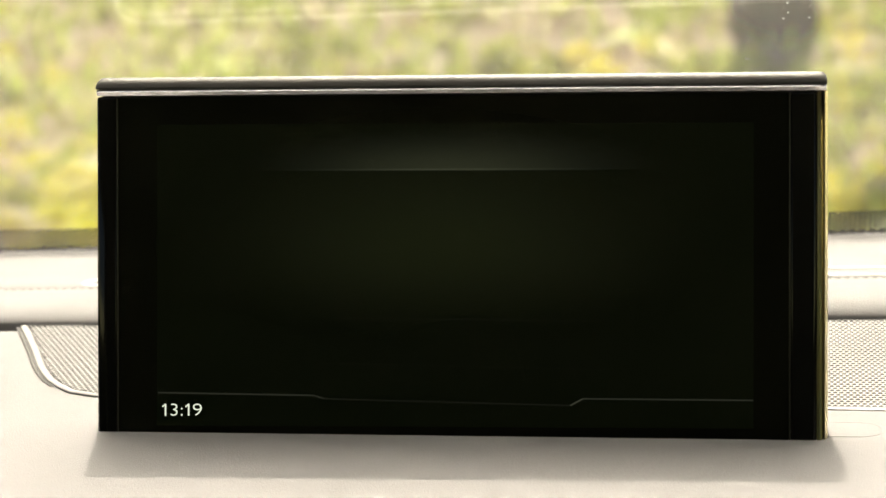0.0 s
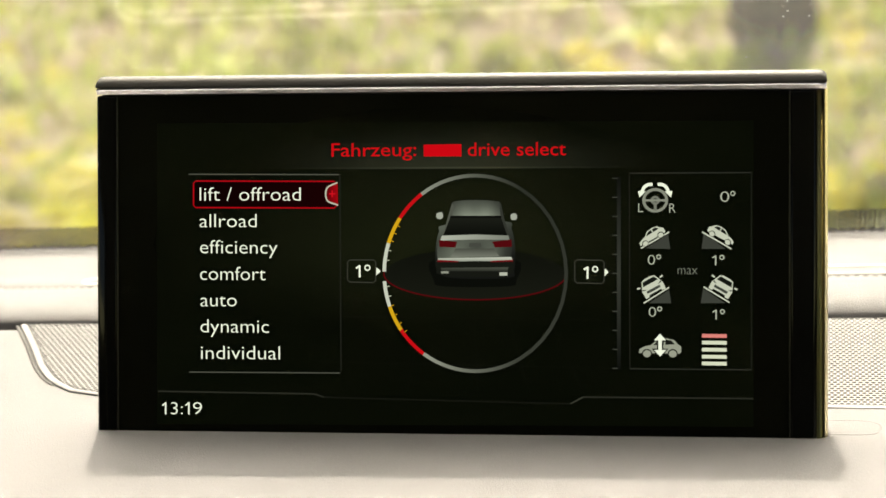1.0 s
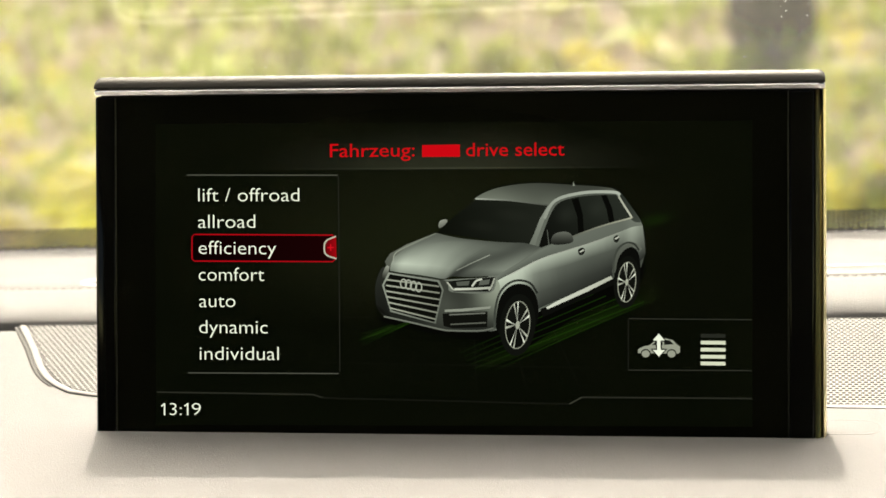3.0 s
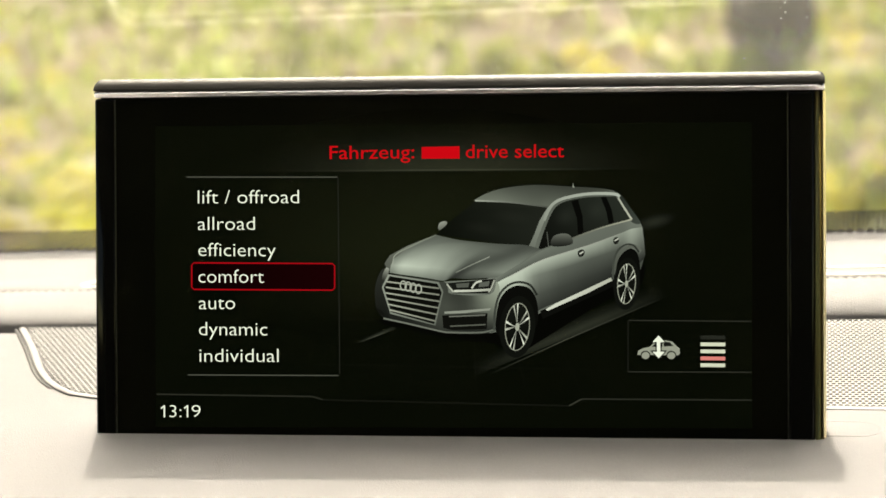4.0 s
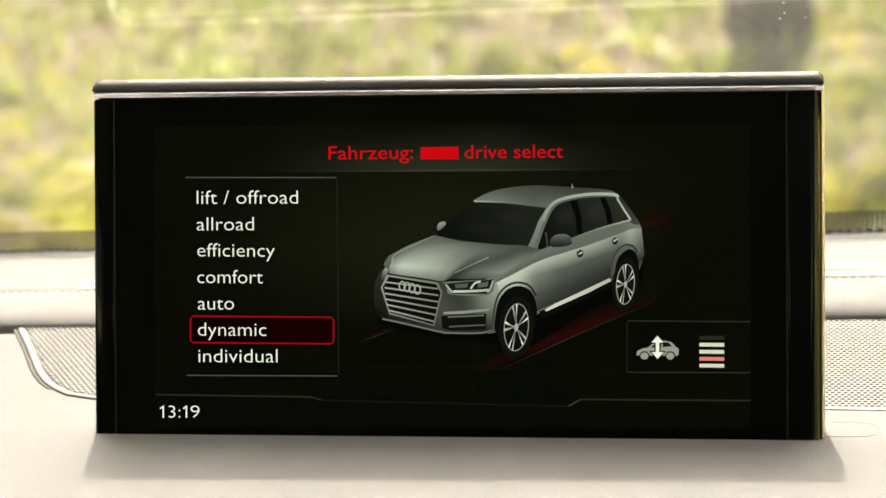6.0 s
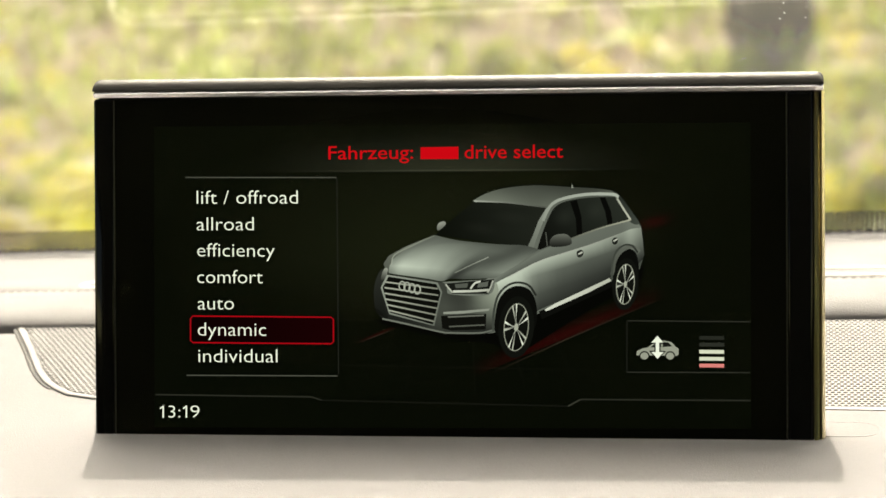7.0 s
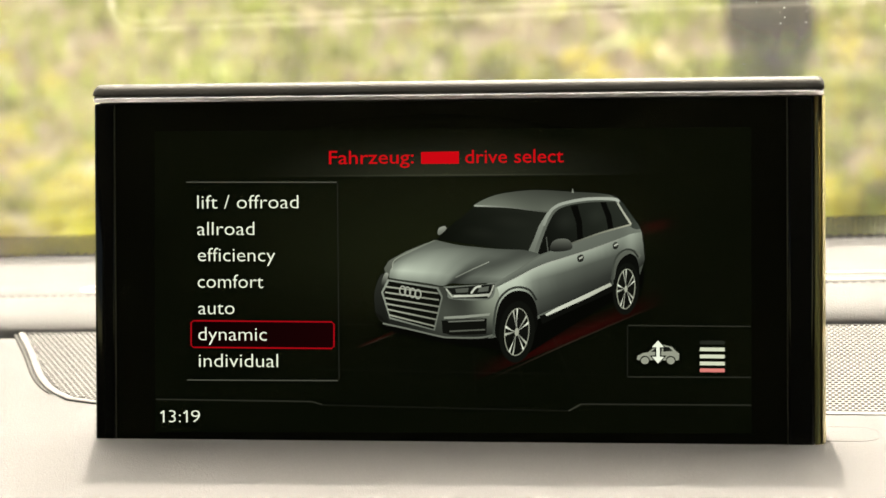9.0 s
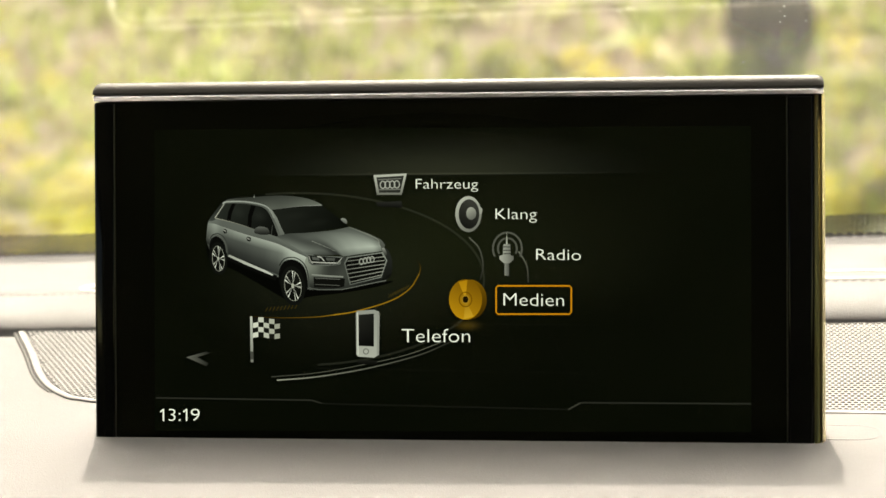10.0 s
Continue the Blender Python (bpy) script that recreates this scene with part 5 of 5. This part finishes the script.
red_trail = trails("red_light_trail", (42, 0, 3), (46, 35, 30), "red light stripes on the floor")
white_trail = trails("white_light_trail", (46, 47, 40), (64, 64, 57), "grey light stripes on the floor")
green_trail = trails("green_light_trail", (14, 32, 3), (20, 44, 5), "green light stripes on the floor")
for i in range(5):
    a = [(-29.47, 29.68), (-7.59, 36.95), (6.82, 20.88), (60.51, 42.10)]
    stroke("streak", [(a[0][0], a[0][1] - 0.9 * i + 2), (a[1][0] - 2 * i, a[1][1] - 0.9 * i + 1)], 0.3, (6, 16, 2), green_trail, ends=(18, 42, 4), veil=True)
    stroke("streak", [(a[2][0] - 1.2 * i, a[2][1] + 1.2 * i), (a[3][0] - 4 * i, a[3][1] + 0.6 * i)], 0.35, (8, 20, 3), green_trail, ends=(16, 40, 4), veil=True)

# ---- main menu page ----
wheel_menu = layer("main_menu", 0.10, "ring of menu symbols round a silver car")
mc = [(-43.68, 48.95)][0]
soft("floor_light", (mc[0] + 2, mc[1]), 48, 30, (18, 18, 12), wheel_menu)
stroke("ring", oval((mc[0] - 6, mc[1] + 2), 60, 27.5, 40, 0, -84, 100), 0.7, (30, 30, 25), wheel_menu, veil=True)
stroke("ring", [(-56.73, 18.54), (-43.82, 19.69), (-27.31, 22.47), (-10.90, 26.68), (-0.00, 31.20)], 0.42, (150, 150, 136), wheel_menu, ends=(40, 40, 34))
stroke("ring", [(-58.57, 19.62), (-43.82, 20.95), (-29.14, 23.55), (-14.53, 26.84), (-1.81, 31.55)], 0.26, (70, 70, 62), wheel_menu, ends=(90, 90, 80))
stroke("ring", [(5.56, 64.14), (8.79, 60.55), (10.03, 55.19), (9.11, 50.72)], 0.45, (96, 96, 86), wheel_menu, ends=(40, 40, 34))
stroke("ring", [(21.37, 59.63), (23.87, 55.17), (24.38, 49.82)], 0.45, (110, 110, 98), wheel_menu, ends=(50, 50, 44))
stroke("gold_ring", [(-65.87, 38.99), (-54.78, 38.55), (-43.73, 38.84), (-38.22, 39.48)], 0.3, (28, 20, 4), wheel_menu, ends=(150, 110, 24))
stroke("gold_ring", [(-38.22, 39.48), (-30.88, 40.66), (-19.92, 43.91), (-13.53, 47.86), (-10.42, 52.53)], 0.42, (160, 118, 26), wheel_menu, ends=(120, 88, 18))
stroke("gold_ring", [(-10.42, 52.53), (-10.05, 54.86), (-11.13, 57.01)], 0.3, (110, 80, 16), wheel_menu, ends=(24, 17, 4))
for i in range(9):
    a = [(-60.30, 41.17), (-50.70, 42.08), (-20.27, 45.53), (-14.44, 48.40)]
    for p, q in ((a[0], a[1]), (a[2], a[3])):
        m = blend(p, q, i / 8)
        stroke("gold_tick", [(m[0], m[1] - 0.6), (m[0] + 0.7, m[1] + 0.7)], 0.22, (70, 56, 20), wheel_menu)
px0, pz1 = [(60.89, 79.40)][0]
qx0, qz1 = [(-79.58, 77.66)][0]
LAYER[0] = 0.30


def turned(p):
    return qx0 + (px0 - p[0]) * 0.705, qz1 - (pz1 - p[1]) * 0.645


menu_car = layer("menu_car", 0.28, "silver off-road car seen from its other front quarter")
car_three_quarter(menu_car, turned, 0.75, 0.90)
LAYER[0] = 0.14
for body, span, tall in (("Fahrzeug", [(-11.39, 79.61), (8.50, 79.50)], 3.1), ("Klang", [(14.05, 69.83), (27.15, 69.77)], 3.4), ("Radio", [(26.92, 56.95), (41.03, 56.74)], 3.5), ("Medien", [(16.46, 42.50), (35.63, 42.34)], 4.0),
                         ("Telefon", [(-16.15, 30.79), (5.78, 30.86)], 4.3)):
    text("letter", body, span, tall, (255, 255, 243), wheel_menu, -0.001)
stroke("choice_frame", [(14.68, 48.75), (37.44, 48.74), (37.97, 48.21), (37.94, 40.56), (37.40, 39.85), (14.65, 39.82), (14.11, 40.53), (14.14, 48.22)], 0.5, (206, 134, 20), wheel_menu, True)
fill("grille_symbol", [(-25.02, 84.01), (-14.28, 84.48), (-15.94, 77.67), (-23.95, 77.71)], (190, 190, 178), wheel_menu, (110, 110, 102), [(-19.73, 84.33), (-19.76, 77.69)])
fill("grille_symbol_face", [(-24.11, 83.28), (-15.19, 83.76), (-16.48, 78.39), (-23.22, 78.43)], (46, 46, 42), wheel_menu)
for z0, z1 in ((82.55, 82.85), (79.35, 79.45)):
    stroke("grille_symbol_slat", [(-23.5, z0), (-16.0, z1)], 0.3, (120, 120, 112), wheel_menu)
for i in range(4):
    stroke("grille_symbol_ring", oval((-22.0 + 1.5 * i, 80.9 + 0.04 * i), 0.85, 1.15, 14), 0.32, (176, 176, 166), wheel_menu, True)
fill("grille_reflection", [(-24.15, 75.38), (-15.95, 75.69), (-15.78, 73.54), (-23.79, 73.94)], (44, 44, 40), wheel_menu, (10, 10, 8), [(-19.77, 75.89), (-19.78, 73.38)])
sc = [(5.41, 71.47)][0]
fill("speaker_ring", oval(sc, 4.2, 5.7, 28), (190, 190, 178), wheel_menu, (110, 110, 102), [(sc[0] - 3, sc[1] + 5), (sc[0] + 3, sc[1] - 5)])
fill("speaker_tab", [(8.30, 74.50), (9.92, 73.06), (9.73, 71.63), (8.47, 71.28)], (160, 160, 150), wheel_menu)
fill("speaker_cone", oval((sc[0] + 0.2, sc[1]), 3.3, 4.7, 28), (60, 60, 55), wheel_menu, (22, 22, 19), [(sc[0] + 2, sc[1] + 4), (sc[0] - 2, sc[1] - 4)])
fill("speaker_dome", oval((sc[0] + 0.9, sc[1] + 0.2), 1.6, 2.0, 18), (170, 170, 158), wheel_menu, (90, 90, 84), [(sc[0], sc[1] + 2), (sc[0] + 2, sc[1] - 2)])
for r in (4.6, 3.0):
    stroke("radio_wave", oval([(17.79, 60.53)][0], r, r * 1.1, 20, 0, -30, 210), 0.6, (84, 84, 76), wheel_menu)
fill("aerial_tip", [(17.24, 59.64), (17.63, 65.89), (17.96, 59.64)], (190, 190, 178), wheel_menu)
fill("aerial_collar", [(16.53, 61.96), (18.69, 61.96), (18.86, 58.39), (19.75, 58.21), (19.75, 56.96), (18.49, 55.89), (16.69, 55.89), (15.26, 57.14), (15.26, 58.22), (16.34, 58.57)], (160, 160, 150), wheel_menu, (110, 110, 102), [(16.35, 60.53), (19.04, 60.53)])
for v in (437, 443, 449):
    stroke("aerial_groove", [tuple(p) for p in (blend(*[(16.53, 62.32), (16.51, 56.96)], (v - 430) / 30), blend(*[(18.87, 62.31), (18.85, 56.96)], (v - 430) / 30))], 0.3, (60, 60, 55), wheel_menu)
fill("aerial_stem", [(16.87, 55.89), (18.31, 55.89), (18.29, 51.96), (16.85, 51.96)], (130, 130, 122), wheel_menu, (80, 80, 74), [(16.87, 55.18), (18.30, 55.18)])
dc = [(4.39, 44.46)][0]
fill("disc_back", oval((dc[0] + 1.5, dc[1]), 5.3, 6.3, 32), (120, 84, 8), wheel_menu, (70, 48, 4), [(dc[0], dc[1] + 5), (dc[0] + 4, dc[1] - 5)])
fill("disc_face", oval(dc, 5.3, 6.4, 32), (190, 138, 20), wheel_menu, (124, 86, 10), [(dc[0] - 2, dc[1] - 6), (dc[0] + 3, dc[1] + 5)])
soft("disc_glow", (dc[0] + 0.6, dc[1] - 8.2), 6.5, 2.6, (64, 48, 10), wheel_menu)
fill("disc_sheen", [dc, (dc[0] - 2.2, dc[1] + 5.6), (dc[0] + 0.6, dc[1] + 6.2)], (206, 154, 30), wheel_menu, (180, 128, 16), [dc, (dc[0] - 1, dc[1] + 6)])
fill("disc_sheen", [dc, (dc[0] + 2.6, dc[1] - 5.4), (dc[0] - 0.6, dc[1] - 6.2)], (150, 108, 14), wheel_menu, (210, 162, 42), [dc, (dc[0] + 1, dc[1] - 6)])
stroke("disc_label", oval(dc, 2.0, 2.3, 24), 0.3, (110, 74, 6), wheel_menu, True)
fill("disc_hole", oval(dc, 0.9, 1.05, 16), (28, 20, 4), wheel_menu)
stroke("disc_hole_edge", oval(dc, 1.1, 1.3, 16), 0.3, (170, 130, 40), wheel_menu, True)
fill("phone_side", [(-25.04, 41.03), (-23.40, 40.67), (-23.22, 39.05), (-23.46, 26.81), (-24.74, 26.09)], (150, 150, 142), wheel_menu)
fill("phone_body", [(-30.52, 40.84), (-24.67, 41.21), (-23.94, 40.49), (-24.19, 26.63), (-24.92, 25.90), (-30.22, 26.24), (-30.77, 26.96), (-30.89, 40.12)], (150, 150, 142), wheel_menu, (176, 176, 166), [(-27.59, 41.20), (-27.66, 26.07)])
fill("phone_glass", [(-29.98, 39.58), (-25.04, 39.95), (-25.09, 29.50), (-30.02, 29.67)], (34, 34, 30), wheel_menu, (8, 8, 7), [(-29.79, 39.40), (-25.09, 30.04)])
stroke("phone_edge", [(-30.34, 40.30), (-30.22, 26.79)], 0.3, (220, 220, 208), wheel_menu)
stroke("phone_button", oval([(-27.65, 27.88)][0], 0.85, 0.85, 14), 0.28, (96, 96, 90), wheel_menu, True)
fill("phone_reflection", [(-30.59, 25.16), (-24.01, 25.01), (-24.02, 23.57), (-30.23, 23.90)], (30, 30, 26), wheel_menu, (6, 6, 4), [(-27.30, 25.35), (-27.31, 23.37)])
fill("flag_pole", [(-65.31, 38.99), (-64.57, 38.99), (-64.28, 24.30), (-65.21, 24.30)], (200, 200, 188), wheel_menu, (120, 120, 112), [(-64.76, 38.99), (-64.83, 24.48)])
fill("flag_grip", [(-65.37, 27.74), (-64.26, 27.75), (-64.27, 25.21), (-65.20, 25.21)], (70, 70, 64), wheel_menu)
fa, fb = [(-64.39, 38.44), (-55.55, 32.12)]
for i in range(5):
    for j in range(4):
        x0, x1 = fa[0] + (fb[0] - fa[0]) * i / 5, fa[0] + (fb[0] - fa[0]) * (i + 1) / 5
        z0, z1 = fa[1] + (fb[1] - fa[1]) * j / 4, fa[1] + (fb[1] - fa[1]) * (j + 1) / 4
        w0, w1 = 0.35 * math.sin(i * 1.2), 0.35 * math.sin((i + 1) * 1.2)
        c = (216 - 14 * i, 216 - 14 * i, 202 - 14 * i) if (i + j) % 2 else (24, 24, 20)
        fill("flag_check", [(x0, z0 + w0), (x1, z0 + w1), (x1, z1 + w1), (x0, z1 + w0)], c, wheel_menu)
fill("back_arrow", [(-86.39, 25.85), (-79.67, 27.70), (-78.37, 27.15), (-82.66, 25.87), (-78.95, 23.88), (-79.70, 22.97)], (92, 92, 84), wheel_menu, (30, 30, 26), [(-85.46, 26.22), (-78.56, 26.24)])


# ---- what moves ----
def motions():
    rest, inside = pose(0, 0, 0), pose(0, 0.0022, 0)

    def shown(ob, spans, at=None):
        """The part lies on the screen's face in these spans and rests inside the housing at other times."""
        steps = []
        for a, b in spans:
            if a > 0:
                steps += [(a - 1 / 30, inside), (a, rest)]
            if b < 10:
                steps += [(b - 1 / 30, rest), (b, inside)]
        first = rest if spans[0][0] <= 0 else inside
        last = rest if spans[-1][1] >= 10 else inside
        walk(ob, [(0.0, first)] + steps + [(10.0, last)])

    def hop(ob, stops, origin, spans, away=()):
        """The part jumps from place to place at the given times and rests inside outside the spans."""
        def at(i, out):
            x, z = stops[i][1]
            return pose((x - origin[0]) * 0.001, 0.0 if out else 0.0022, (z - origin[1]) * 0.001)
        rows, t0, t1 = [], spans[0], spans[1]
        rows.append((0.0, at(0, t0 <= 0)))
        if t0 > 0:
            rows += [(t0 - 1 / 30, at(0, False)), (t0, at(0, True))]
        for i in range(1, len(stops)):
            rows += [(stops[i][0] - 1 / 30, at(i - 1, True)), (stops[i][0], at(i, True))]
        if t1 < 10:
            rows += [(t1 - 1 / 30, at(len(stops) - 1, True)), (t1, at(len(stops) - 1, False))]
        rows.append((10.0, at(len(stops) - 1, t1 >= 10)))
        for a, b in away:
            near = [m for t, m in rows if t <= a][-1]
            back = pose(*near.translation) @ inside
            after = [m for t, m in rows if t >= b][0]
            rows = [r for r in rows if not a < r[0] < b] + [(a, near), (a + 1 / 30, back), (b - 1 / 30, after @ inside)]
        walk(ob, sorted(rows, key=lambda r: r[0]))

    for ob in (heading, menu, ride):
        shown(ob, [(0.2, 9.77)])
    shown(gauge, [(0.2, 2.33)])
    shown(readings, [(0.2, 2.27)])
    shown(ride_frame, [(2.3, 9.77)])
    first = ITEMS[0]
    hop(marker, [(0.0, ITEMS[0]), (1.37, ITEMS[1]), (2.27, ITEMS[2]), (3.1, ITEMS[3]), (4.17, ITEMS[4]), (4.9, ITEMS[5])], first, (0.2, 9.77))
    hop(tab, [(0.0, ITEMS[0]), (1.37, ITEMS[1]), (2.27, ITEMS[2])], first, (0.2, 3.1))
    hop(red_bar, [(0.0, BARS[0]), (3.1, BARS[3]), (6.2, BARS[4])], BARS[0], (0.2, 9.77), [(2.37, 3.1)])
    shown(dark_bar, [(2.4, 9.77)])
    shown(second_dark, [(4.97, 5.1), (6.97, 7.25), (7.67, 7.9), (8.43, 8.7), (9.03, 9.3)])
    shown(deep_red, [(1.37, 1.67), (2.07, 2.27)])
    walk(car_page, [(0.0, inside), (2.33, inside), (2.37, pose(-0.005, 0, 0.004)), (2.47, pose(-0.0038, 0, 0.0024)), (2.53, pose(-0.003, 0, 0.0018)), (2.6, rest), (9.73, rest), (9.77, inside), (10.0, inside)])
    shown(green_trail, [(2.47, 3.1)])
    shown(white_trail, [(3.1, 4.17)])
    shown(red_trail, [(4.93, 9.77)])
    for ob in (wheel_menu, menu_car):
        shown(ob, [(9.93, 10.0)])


motions()
